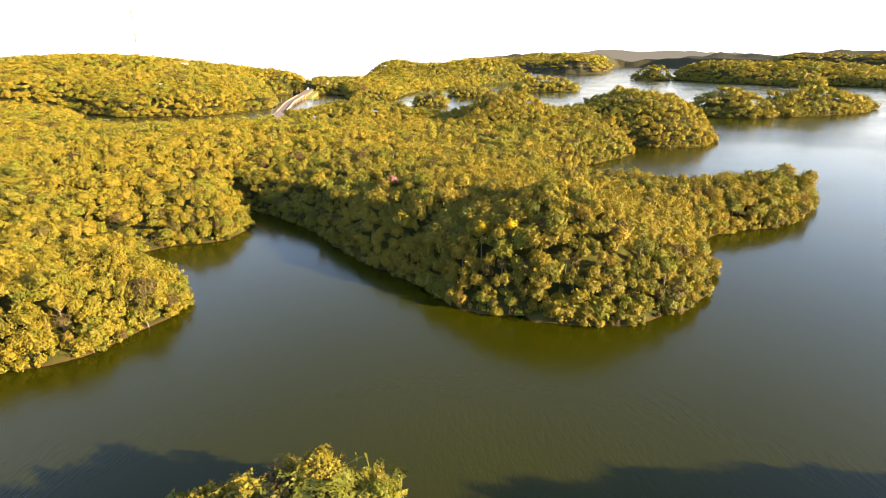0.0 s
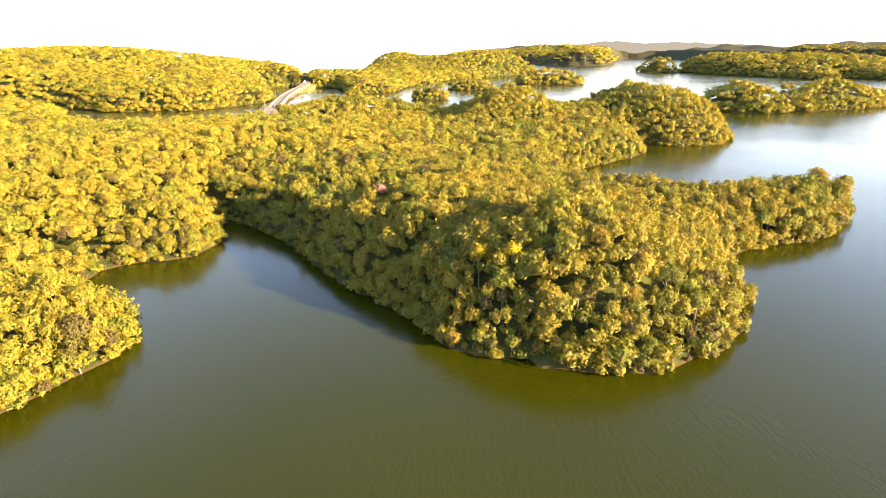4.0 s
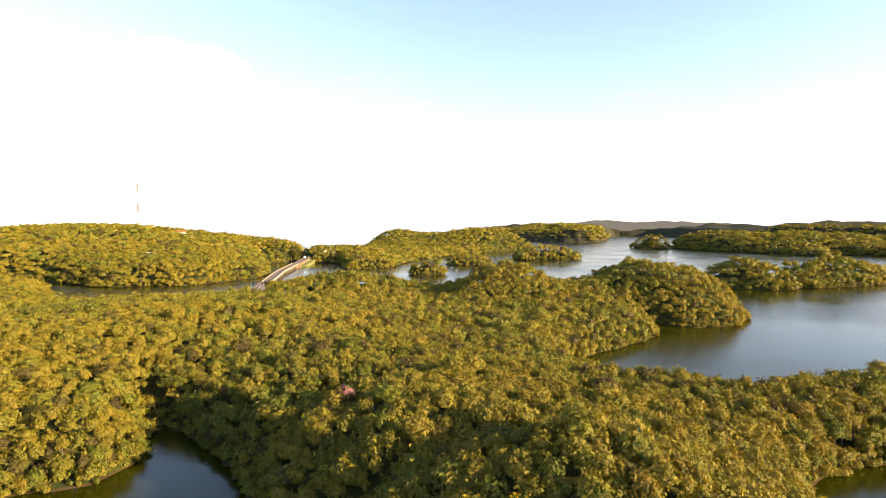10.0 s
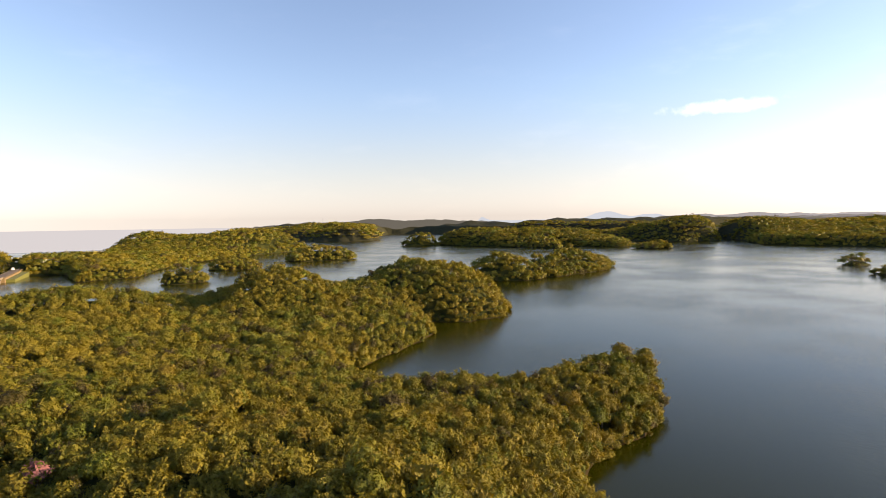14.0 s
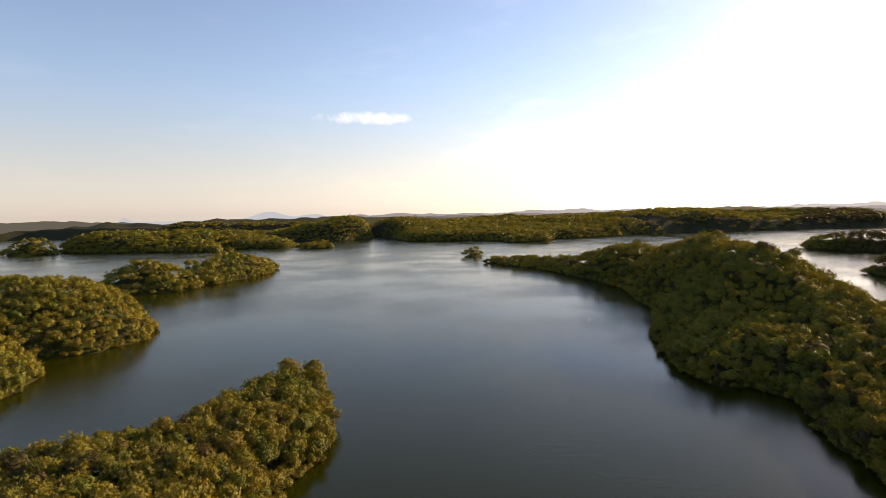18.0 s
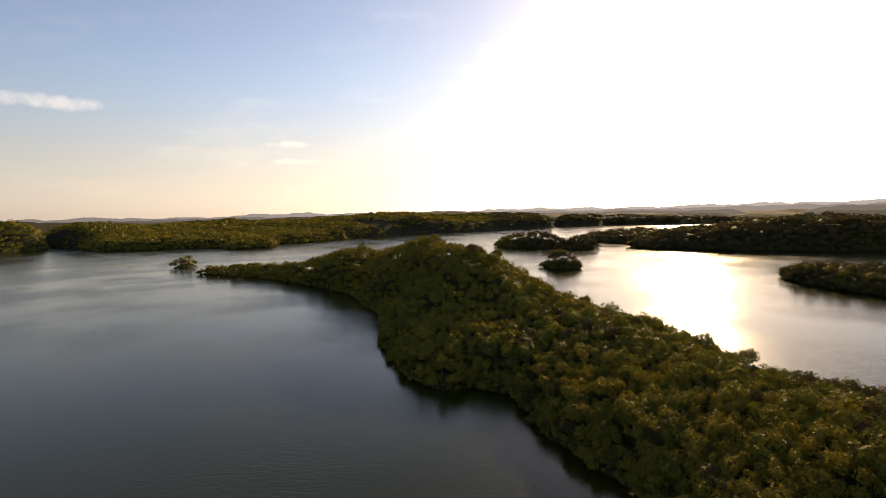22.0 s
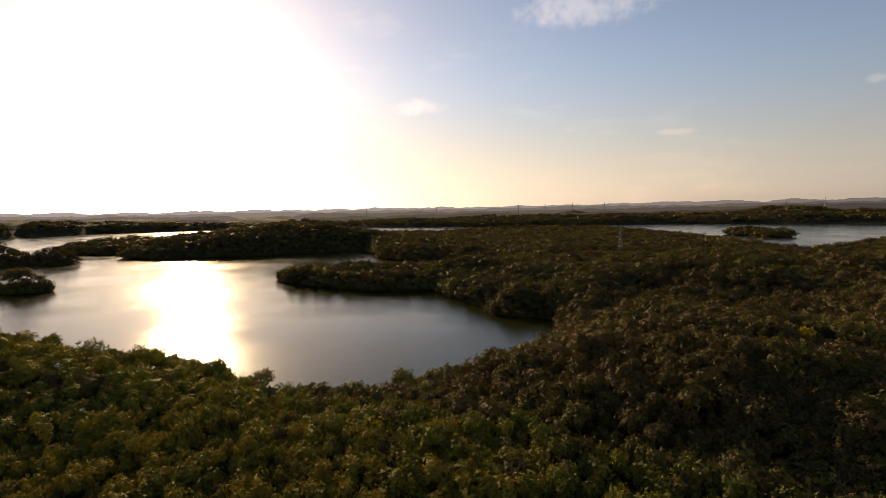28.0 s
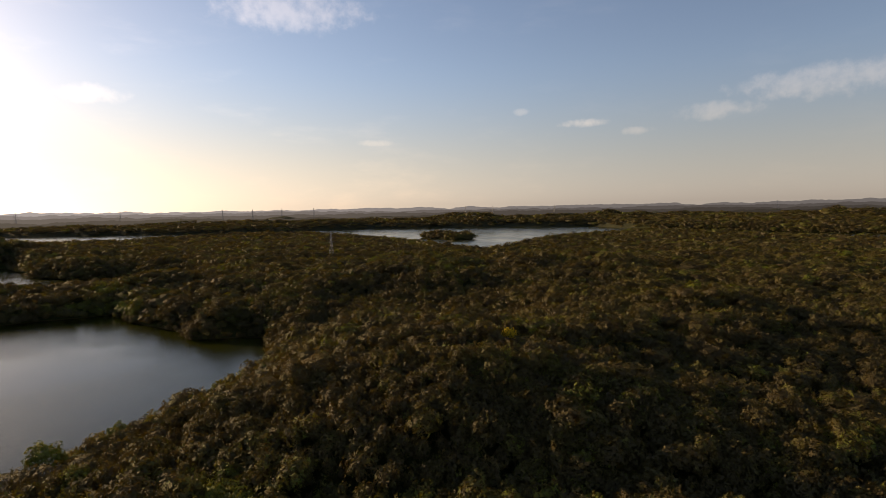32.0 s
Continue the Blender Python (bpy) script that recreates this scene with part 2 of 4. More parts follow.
SOUTH = [(-1600, -60), (150, -60), (196, -60), (197, -95), (203, -130), (231, -179), (246, -181), (271, -170), (287, -186), (336, -205), (366, -227), (410, -187), (465, -179),
         (515, -179), (548, -192), (520, -230), (450, -290), (400, -330), (440, -410), (800, -800), (980, -850), (900, -1050), (700, -1200), (420, -950), (300, -820), (228, -725),
         (185, -690), (140, -850), (90, -1000), (-70, -1150), (-170, -1080), (-280, -1020), (-330, -860), (-420, -760), (-700, -720), (-1600, -800)]
SOUTHEAST = [(440, -410), (500, -415), (532, -403), (575, -385), (620, -390), (690, -435), (770, -485), (800, -365), (851, -285), (925, -205), (965, -180), (1035, -222), (1180, -150),
             (1260, -175), (1270, -380), (1090, -700), (980, -850), (800, -800)]
LEFT_HILLS = [(-1200, 640), (-600, 600), (-430, 640), (-340, 590), (-260, 595), (-228, 640), (-211, 701), (-240, 800), (-289, 924), (-245, 958), (-222, 930), (-205, 960), (-300, 1150),
              (-500, 1250), (-1200, 1300)]
HEADLAND = [(-222, 940), (-166, 928), (-140, 855), (-124, 790), (-71, 826), (-60, 900), (-40, 1010), (30, 1150), (103, 1272), (234, 1375), (190, 1480), (60, 1560), (-100, 1620),
            (-200, 1590), (-180, 1400), (-190, 1150), (-235, 1000)]
EAST = [(603, 1470), (634, 1290), (690, 1160), (727, 1060), (790, 1130), (870, 1020), (943, 1064), (960, 1200), (1010, 1420), (1120, 1460), (1150, 1290), (1182, 1147), (1309, 1119), (1500, 1300), (1200, 1600), (800, 1650)]
FAR_EAST = [(1240, 960), (1185, 900), (1225, 780), (1230, 640), (1205, 590), (1225, 560), (1210, 535), (1340, 560), (1462, 491), (1809, 304), (1961, 84), (2244, -263), (4900, -300),
            (4900, 1700), (1500, 1300), (1330, 1050)]
FAR_NORTH = [(100, 2700), (290, 2350), (380, 2040), (480, 1960), (560, 1945), (640, 2120), (790, 2640), (960, 3020), (1120, 2950), (1180, 2450), (1350, 2150), (1700, 1850), (4900, 1500), (4900, 4900), (100, 4900)]
FAR_SOUTH = [(2300, -300), (2400, -500), (2200, -1000), (2000, -1300), (1300, -1500), (800, -1900), (400, -1950), (-30, -1950), (-200, -1560), (-450, -1380), (-700, -1130), (-4900, -1000),
             (-4900, -4900), (4900, -4900), (4900, -300)]
# islets: a ridge from one end to the other and the half width
ISLETS = [(-18, 722, -8, 724, 17), (32, 890, 58, 888, 22), (165, 1015, 220, 1015, 30), (525, 1455, 565, 1430, 24), (296, 588, 318, 576, 30),
          (362, 585, 450, 618, 24), (470, 628, 495, 645, 12), (753, 481, 764, 481, 13), (648, -14, 664, -8, 16), (1060, 15, 1000, -55, 26), (965, -105, 975, -95, 22), (1000, -218, 1030, -220, 12),
          (380, -1195, 300, -1120, 28), (1210, 580, 1190, 600, 22), (860, 945, 898, 928, 17)]
# hills: place, spread and added height
HILLS = [(92, 42, 15, 7), (84, 26, 20, 7), (166, 425, 40, 21), (52, 418, 24, 23), (262, 28, 28, 5), (298, 50, 30, 4), (352, 80, 34, 25), (425, 122, 45, 30), (515, 205, 55, 27), (146, 216, 14, 3), (-130, 285, 70, 9), (10, 172, 36, 5), (26, 138, 17, 10), (42, 132, 14, 6), (-4, 176, 20, 3), (-72, 455, 26, 13), (-30, 445, 20, 6),
         (132, -50, 38, 9), (134, -86, 30, 5), (168, -208, 42, -5), (100, -225, 45, -4), (205, -310, 50, 8), (100, -330, 60, 7), (136, 452, 16, 8), (30, -70, 60, -3), (30, -190, 45, 6), (152, -172, 34, -4), (139, -104, 26, 6), (86, -78, 34, 7), (60, -140, 45, 9), (160, 22, 20, 5), (20, -330, 90, 6), (330, -270, 60, 4), (966, -342, 80, 16), (850, -450, 85, 24), (1890, 370, 150, 35), (740, -560, 140, 2), (-460, 880, 160, 31), (-720, 930, 210, 30), (-250, 1010, 80, 8),
         (90, 1390, 110, 36), (-125, 1555, 75, 30), (-13, 723, 20, 16), (45, 889, 24, 9), (193, 1015, 36, 13), (545, 1443, 34, 18), (482, 2010, 60, 28), (307, 582, 26, 15), (410, 603, 34, 19), (480, 638, 16, 8),
         (758, 481, 14, 6), (656, -11, 24, 9), (1030, -20, 40, 18), (968, -98, 28, 12), (1350, -330, 150, 4), (190, -640, 170, -4), (900, 1380, 250, 7), (680, 1400, 90, 20), (800, 1250, 60, 12), (920, 1240, 80, 14), (1330, 1260, 110, 36), (1450, 1120, 120, 24), (600, 2750, 450, 52), (1900, 2500, 600, 46), (2700, 1800, 700, 40), (2900, 300, 600, 60), (1700, 850, 300, 16), (3300, -1500, 800, 25),
         (1900, -2300, 500, 18), (600, -2700, 600, 20), (-800, -2500, 700, 22)]


def waves(x, y, size, seed, count=9):
    """Smooth noise from -1 to 1 with features of that size."""
    r = np.random.RandomState(seed)
    out = np.zeros_like(x, dtype=float)
    for _ in range(count):
        a, k, p = r.uniform(0, 6.283), 6.283 / (size * r.uniform(0.6, 1.7)), r.uniform(0, 6.283)
        out += np.sin(k * (x * math.cos(a) + y * math.sin(a)) + p)
    return out / count * 1.9


def inland(x, y):
    """Metres from the nearest shore: positive on land, negative over water."""
    best = np.full(x.shape, -1e9)
    for outline in (WEST, MIDDLE, NEAR, SOUTH, SOUTHEAST, LEFT_HILLS, HEADLAND, EAST, FAR_EAST, FAR_NORTH, FAR_SOUTH):
        gap, inside = np.full(x.shape, 1e9), np.zeros(x.shape, bool)
        for (ax, ay), (bx, by) in zip(outline, outline[1:] + outline[:1]):
            dx, dy = bx - ax, by - ay
            k = np.clip(((x - ax) * dx + (y - ay) * dy) / (dx * dx + dy * dy), 0, 1)
            gap = np.minimum(gap, np.hypot(x - ax - k * dx, y - ay - k * dy))
            if ay != by:
                inside ^= ((ay > y) != (by > y)) & (x < (bx - ax) * (y - ay) / (by - ay) + ax)
        best = np.maximum(best, np.where(inside, gap, -gap))
    far = np.hypot(x - 60, y - 100)
    best = best + waves(x, y, 260, 8) * np.clip(far / 90 - 9, 0, 11) + waves(x, y, 60, 9) * np.clip(far / 150 - 3, 0, 5)
    for ax, ay, bx, by, half in ISLETS:
        dx, dy = bx - ax, by - ay
        k = np.clip(((x - ax) * dx + (y - ay) * dy) / (dx * dx + dy * dy), 0, 1)
        best = np.maximum(best, half - np.hypot(x - ax - k * dx, y - ay - k * dy))
    return best + waves(x, y, 17, 3) * 1.6 + waves(x, y, 45, 4) * np.clip(far / 250 - 0.6, 0, 2)


def land_height(x, y, d=None):
    d = inland(x, y) if d is None else d
    up = np.clip(d, 0, None)
    h = 0.5 * np.clip(up / 1.2, 0, 1) + 5.0 * (1 - np.exp(-up / 13)) + 1.5 * (1 - np.exp(-up / 80)) + waves(x, y, 60, 5) * 1.3 * np.clip(up / 40, 0, 1) + waves(x, y, 85, 12) * np.clip(-y / 40 - 0.5, 0, 4.5) * np.clip((y + 560) / 160, 0, 1) * np.clip(up / 40, 0, 1)
    for hx, hy, spread, tall in HILLS:
        h = h + tall * np.exp(-((x - hx) ** 2 + (y - hy) ** 2) / (2 * spread**2)) * (1 - np.exp(-up / 16))
    far = np.clip(np.hypot(x - 60, y - 100) / 1500 - 0.4, 0, 1.5)
    h = h + far * (waves(x, y, 420, 6) + 0.8 * waves(x, y, 190, 7)) * 9 * (1 - np.exp(-up / 90))
    return np.where(d > 0, h, np.maximum(d * 0.35, -7.0))


def axis(lo, hi, step, reach):
    """Even steps from lo to hi, widening on both sides out to the reach."""
    mid = list(np.arange(lo, hi + 0.1, step))
    left, right, s = [lo], [hi], step
    while right[-1] < reach or left[-1] > -reach:
        s *= 1.031
        right.append(right[-1] + s)
        left.append(left[-1] - s)
    return np.array(sorted(v for v in left[1:] if v > -reach)) , np.array(mid), np.array([v for v in right[1:] if v < reach])


def mesh_of(name, verts, faces, mat, smooth=False, tint=None):
    """A mesh from arrays of places and of triangles or quads."""
    me = bpy.data.meshes.new(name)
    k = faces.shape[1]
    me.vertices.add(len(verts))
    me.vertices.foreach_set("co", np.ascontiguousarray(verts, np.float32).ravel())
    me.loops.add(faces.size)
    me.loops.foreach_set("vertex_index", np.ascontiguousarray(faces, np.int32).ravel())
    me.polygons.add(len(faces))
    me.polygons.foreach_set("loop_start", np.arange(0, faces.size, k, dtype=np.int32))
    me.polygons.foreach_set("loop_total", np.full(len(faces), k, np.int32))
    if smooth:
        me.polygons.foreach_set("use_smooth", np.ones(len(faces), bool))
    me.update(calc_edges=True)
    if tint is not None:
        me.attributes.new("tint", "FLOAT", "POINT").data.foreach_set("value", np.ascontiguousarray(tint, np.float32))
    me.materials.append(mat)
    return me


xs, ys = np.concatenate(axis(-160, 600, 6.0, 4950)), np.concatenate(axis(-260, 540, 6.0, 4950))
gx, gy = np.meshgrid(xs, ys)
gz = land_height(gx, gy)
nx, ny = len(xs), len(ys)
cell = (np.arange(ny - 1)[:, None] * nx + np.arange(nx - 1)).ravel()
ground = new("ground", mesh_of("ground", np.c_[gx.ravel(), gy.ravel(), gz.ravel()], np.c_[cell, cell + 1, cell + nx + 1, cell + nx], SOIL, True))
tagged(ground, "hilly ground with bare brown banks along the shores", "ground", kind="structure")

ring = [(4900 * math.cos(a), 4900 * math.sin(a), 0.0) for a in np.linspace(0, 2 * math.pi, 97)[:-1]]
water = new("water", mesh_of("water", np.array(ring), np.arange(96)[None, :], WATER))
tagged(water, "calm dark green lake water with fine wind ripples", "water", kind="structure")

# ---- woods ----
rng = np.random.RandomState(11)


def ball(level):
    """Places and triangles of a ball of even triangles."""
    bm = bmesh.new()
    bmesh.ops.create_icosphere(bm, subdivisions=level, radius=1.0)
    bm.verts.ensure_lookup_table()
    v = np.array([p.co[:] for p in bm.verts])
    f = np.array([[p.index for p in q.verts] for q in bm.faces])
    bm.free()
    return v, f


BALLS = {k: ball(k) for k in (1, 2, 3)}


def leafy(seed, level, lobes, leaves, leaf, low=-0.4, rough=0.05, swell=0.36):
    """A crown of about unit radius: a dome that billows in lobes, with small leaf sprays standing off it. Gives places, triangles and the dome's share of the places."""
    r = np.random.RandomState(seed)
    v, f = BALLS[level]
    turn = np.array(Euler(r.uniform(0, 6.28, 3)).to_matrix())
    v = v @ turn
    k = np.arange(lobes) + 0.5
    high = 1 - 1.35 * k / lobes
    round_ = 2.39996 * k + r.uniform(-0.5, 0.5, lobes)
    flat = np.sqrt(np.clip(1 - high**2, 0.02, 1))
    mid = np.c_[flat * np.cos(round_), flat * np.sin(round_), high]
    wide = 1.35 / math.sqrt(lobes) * r.uniform(0.75, 1.25, lobes)
    force = r.uniform(0.5, 1.0, lobes)

    def swollen(d):
        gap = np.arccos(np.clip(d @ mid.T, -1, 1)) / wide
        return 1.0 - swell + swell * 1.15 * np.max(force * np.exp(-(gap**2)), axis=1)

    keep = (v[f][:, :, 2] > low).any(axis=1)
    f = f[keep]
    used = np.unique(f)
    index = np.zeros(len(v), int)
    index[used] = np.arange(len(used))
    v, f = v[used], index[f]
    v = v * (0.86 * swollen(v) * (1 + rough * r.normal(size=len(v))))[:, None]
    if not leaves:
        return v, f, len(v)
    out = r.normal(size=(leaves * 3, 3))
    out /= np.linalg.norm(out, axis=1)[:, None]
    out = out[out[:, 2] > low + 0.1][:leaves]
    count = len(out)
    at = out * (swollen(out) * r.uniform(0.8, 1.12, count))[:, None]
    face = out + r.normal(size=(count, 3)) * 0.5
    face /= np.linalg.norm(face, axis=1)[:, None]
    side = np.cross(face, r.normal(size=(count, 3)))
    side /= np.linalg.norm(side, axis=1)[:, None]
    other = np.cross(face, side)
    big = (leaf * r.uniform(0.6, 1.4, count))[:, None]
    tips = [at + side * big, at - side * big * 0.55 + other * big * 0.8, at - side * big * 0.5 - other * big * 0.85 + face * big * 0.3]
    return np.concatenate([v, np.stack(tips, 1).reshape(-1, 3)]), np.concatenate([f, np.arange(count * 3).reshape(-1, 3) + len(v)]), len(v)


ROAD = [(-118, 415), (-157, 527), (-174, 610), (-195, 718), (-207, 815), (-213, 875), (-217, 920), (-222, 955), (-236, 990)]


def on_road(x, y, half=7.0):
    """Whether a place lies on the road's strip."""
    hit = np.zeros(x.shape, bool)
    for (ax, ay), (bx, by) in zip(ROAD, ROAD[1:]):
        dx, dy = bx - ax, by - ay
        k = np.clip(((x - ax) * dx + (y - ay) * dy) / (dx * dx + dy * dy), 0, 1)
        hit |= np.hypot(x - ax - k * dx, y - ay - k * dy) < half
    return hit


def in_sight(x, y):
    """The part of the plan that lies round the flight's open sides; the unseen west stays bare."""
    north = x > -40 - 0.95 * (y + 20)
    south = x > 60 + 0.70 * (y - 90)
    return np.where(y > 60, north, south)


def scatter(x0, x1, y0, y1, step, keep, edge=0.9):
    """Jittered places on a grid, thinned by keep(x, y)."""
    x, y = np.meshgrid(np.arange(x0, x1, step), np.arange(y0, y1, step))
    x[1::2] += step * 0.5
    x = x.ravel() + rng.uniform(-0.42, 0.42, x.size) * step
    y = y.ravel() + rng.uniform(-0.42, 0.42, y.size) * step
    ok = keep(x, y)
    x, y = x[ok], y[ok]
    d = inland(x, y)
    ok = (d > -edge) & ~on_road(x, y)
    return x[ok], y[ok], d[ok]


def woods(name, label, spots, crowns, radius, tall, lift):
    """Crowns on the given spots, joined into one mesh: mean radius, half height and height of the middle over the ground."""
    x, y, d = spots
    z = np.maximum(land_height(x, y, d), -0.25)
    n = len(x)
    pick = rng.randint(0, len(crowns), n)
    dark = np.clip((40 - y) / 60, 0, 1)      # backlit shade put into the tint: southern crowns darker and more even
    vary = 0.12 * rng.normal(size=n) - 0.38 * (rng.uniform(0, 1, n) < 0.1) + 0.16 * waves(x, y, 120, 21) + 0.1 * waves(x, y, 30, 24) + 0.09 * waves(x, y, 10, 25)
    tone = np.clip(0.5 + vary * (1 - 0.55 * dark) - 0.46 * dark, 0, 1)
    edge = np.clip((d + 1) / 10, 0, 1)
    size = radius * np.clip(rng.normal(1.0, 0.34, n), 0.5, 1.9) * (1 + 0.16 * waves(x, y, 45, 22)) * (1 + 0.2 * np.clip(-y / 50, 0, 1))
    tower = rng.uniform(0, 1, n) < 0.13      # old trees stand above the rest
    size = np.where(tower, size * 1.15, size)
    high = tall * (0.6 + 0.4 * size / radius) * np.clip(rng.normal(1.0, 0.1, n), 0.7, 1.4)
    up = high * 0.7 + edge * lift * (0.86 + 0.3 * rng.uniform(0, 1, n) ** 2 + 0.25 * waves(x, y, 26, 23) + 0.22 * waves(x, y, 11, 26) + 0.22 * tower)
    turn = rng.uniform(0, 6.283, n)
    verts, faces, tints, base = [], [], [], 0
    for k, (v, f, core) in enumerate(crowns):
        i = np.nonzero(pick == k)[0]
        if not len(i):
            continue
        c, s = np.cos(turn[i])[:, None], np.sin(turn[i])[:, None]
        px = (v[:, 0] * c - v[:, 1] * s) * size[i][:, None] + x[i][:, None]
        py = (v[:, 0] * s + v[:, 1] * c) * size[i][:, None] + y[i][:, None]
        pz = v[:, 2] * high[i][:, None] + (z + up)[i][:, None]
        verts.append(np.stack([px, py, pz], -1).reshape(-1, 3))
        faces.append((f[None] + (np.arange(len(i)) * len(v))[:, None, None] + base).reshape(-1, 3))
        leaf = np.concatenate([np.zeros((len(i), core)), np.repeat(rng.normal(0.04, 0.05, (len(i), (len(v) - core) // 3)), 3, axis=1)], axis=1)
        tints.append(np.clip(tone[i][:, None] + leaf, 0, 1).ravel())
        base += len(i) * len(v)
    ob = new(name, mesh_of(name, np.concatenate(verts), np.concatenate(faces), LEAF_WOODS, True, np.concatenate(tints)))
    return tagged(ob, label, "forest", kind="stuff")


def span_of(x, y):
    return np.hypot(x - 60, y - 100)


# ---- single trees along the near shores ----


def part(name, data, mat, parent, label=""):
    """Links a bmesh or mesh as one part under a thing."""
    if isinstance(data, bmesh.types.BMesh):
        me = bpy.data.meshes.new(name)
        data.to_mesh(me)
        data.free()
        me.materials.append(mat)
        data = me
    ob = new(name, data)
    ob.parent = parent
    return tagged(ob, label) if label else ob


def tube(bm, points, radii, sides=6):
    """A bent, tapering round bar through the points."""
    rings = []
    for k, (p, r) in enumerate(zip(points, radii)):
        p = Vector(p)
        ahead = Vector(points[min(k + 1, len(points) - 1)]) - Vector(points[max(k - 1, 0)])
        turn = ahead.to_track_quat("Z", "Y").to_matrix()
        rings.append([bm.verts.new(p + turn @ Vector((r * math.cos(a), r * math.sin(a), 0))) for a in [6.2832 * i / sides for i in range(sides)]])
    for low, high in zip(rings, rings[1:]):
        for i in range(sides):
            bm.faces.new((low[i], low[(i + 1) % sides], high[(i + 1) % sides], high[i]))
    bm.faces.new(rings[-1])
    bm.faces.new(rings[0][::-1])
    return bm


def box(bm, x0, x1, y0, y1, z0, z1, bevel=0.0):
    made = bmesh.ops.create_cube(bm, size=1.0, matrix=Matrix.Translation(((x0 + x1) / 2, (y0 + y1) / 2, (z0 + z1) / 2)) @ Matrix.Diagonal((x1 - x0, y1 - y0, z1 - z0, 1)))
    if bevel:
        edges = list({e for v in made["verts"] for e in v.link_edges})
        bmesh.ops.bevel(bm, geom=edges, offset=bevel, segments=1, affect="EDGES")
    return bm


def crown_mesh(seed, lobes, leaves, leaf, radius, tall, middle, swell):
    v, f, _ = leafy(seed, 2, lobes, leaves, leaf, -0.55, 0.12, swell)
    v = v * np.array([radius, radius, tall]) + np.array([0, 0, middle])
    return v, f


def make_tree(seed, height, radius, tall, mat, label, leaves=620, clumps=12, bark=BARK, leaf=0.11, swell=0.45):
    r = random.Random(seed)
    tree = tagged(new("tree"), label, "tree", "trees on the near shores")
    lean = (r.uniform(-0.5, 0.5), r.uniform(-0.5, 0.5))
    middle = height - tall
    stem = [(0, 0, -0.8), (lean[0] * 0.2, lean[1] * 0.2, middle * 0.4), (lean[0] * 0.7, lean[1] * 0.7, middle * 0.8), (lean[0], lean[1], middle + tall * 0.3)]
    part("trunk", tube(bmesh.new(), stem, (0.26, 0.19, 0.14, 0.06)), bark, tree)
    arms = 4 if leaves else 9
    for k in range(arms):
        a = 6.2832 * (k + r.uniform(-0.3, 0.3)) / arms * (1 if leaves else 2.4)
        z = middle * r.uniform(0.62, 0.85)
        tip = (math.cos(a) * radius * 0.72, math.sin(a) * radius * 0.72, middle + tall * r.uniform(0.0, 0.35))
        half = (tip[0] * 0.5 + lean[0] * 0.4, tip[1] * 0.5 + lean[1] * 0.4, z * 0.45 + tip[2] * 0.55)
        part("limb", tube(bmesh.new(), [(lean[0] * 0.6, lean[1] * 0.6, z), half, tip], (0.10, 0.07, 0.03) if leaves else (0.06, 0.04, 0.015), 5), bark, tree)
    if leaves:
        v, f = crown_mesh(seed, clumps, leaves, leaf, radius, tall, middle, swell)
        part("crown", mesh_of("crown", v, f, mat, True), mat, tree)
    return tree


def blossom(name, colour):
    """Leaf sprays mixed with blossom of the given colour."""
    m, n = material(name)
    place = n.add("ShaderNodeNewGeometry")
    tone = n.mix(n.span(place.outputs["Random Per Island"], 0.3, 0.5), (0.08, 0.10, 0.02, 1), (*colour, 1))
    d = n.add("ShaderNodeBsdfDiffuse", Color=tone)
    t = n.add("ShaderNodeBsdfTranslucent", Color=tone)
    s = n.add("ShaderNodeMixShader", i0=0.3, i1=d.outputs[0], i2=t.outputs[0])
    finish(n, s.outputs[0])
    return m


PINK, GOLD = blossom("pink_blossom", (0.30, 0.13, 0.13)), blossom("golden_blossom", (0.45, 0.30, 0.02))
KINDS = [make_tree(201, 7.4, 2.7, 3.0, LEAF_TREE, "round-crowned broadleaf tree with dense yellow-green leaves", 680),
         make_tree(202, 8.8, 3.0, 3.4, LEAF_TREE, "tall broadleaf tree with a full olive-green crown", 760, 15),
         make_tree(203, 5.4, 2.6, 2.5, LEAF_TREE, "low bushy tree with overhanging green leaves", 620, 11),
         make_tree(204, 9.6, 3.2, 2.5, LEAF_TREE, "flat-topped tall tree with a spreading crown", 700, 12),
         make_tree(205, 7.0, 2.1, 3.2, LEAF_TREE, "slender upright tree with bright green leaves", 560, 10),
         make_tree(206, 9.0, 2.6, 2.6, LEAF_TREE, "open-crowned tree with pale trunk and thin foliage", 520, 7, swell=0.62)]
FRONT = [make_tree(211, 8.2, 3.1, 2.9, LEAF_TREE, "spreading tree with sunlit yellow leaves over the water", 2600, 14, leaf=0.05, swell=0.5),
         make_tree(212, 7.0, 2.5, 2.6, LEAF_TREE, "rounded tree with small olive-yellow leaves on the point", 2000, 11, leaf=0.055, swell=0.5),
         make_tree(213, 9.6, 1.9, 4.2, LEAF_TREE, "upright tree with bright yellow-green leaf tufts", 2200, 12, leaf=0.055, swell=0.5)]
PINK_TREE = make_tree(207, 11.0, 2.6, 2.4, PINK, "tree in pink blossom among the green canopy", 420, 9)
GOLD_TREE = make_tree(208, 10.5, 2.2, 2.0, GOLD, "small tree crowned with golden-yellow blossom", 420, 8)
PALE_BARK = plain("bleached_bark", (0.36, 0.31, 0.24), 0.9, 0, 3.0, 0.2, 0.5)
DEAD_TREE = make_tree(209, 8.0, 2.2, 2.4, PALE_BARK, "bare dead tree with bleached pale branches", 0, 0, PALE_BARK)

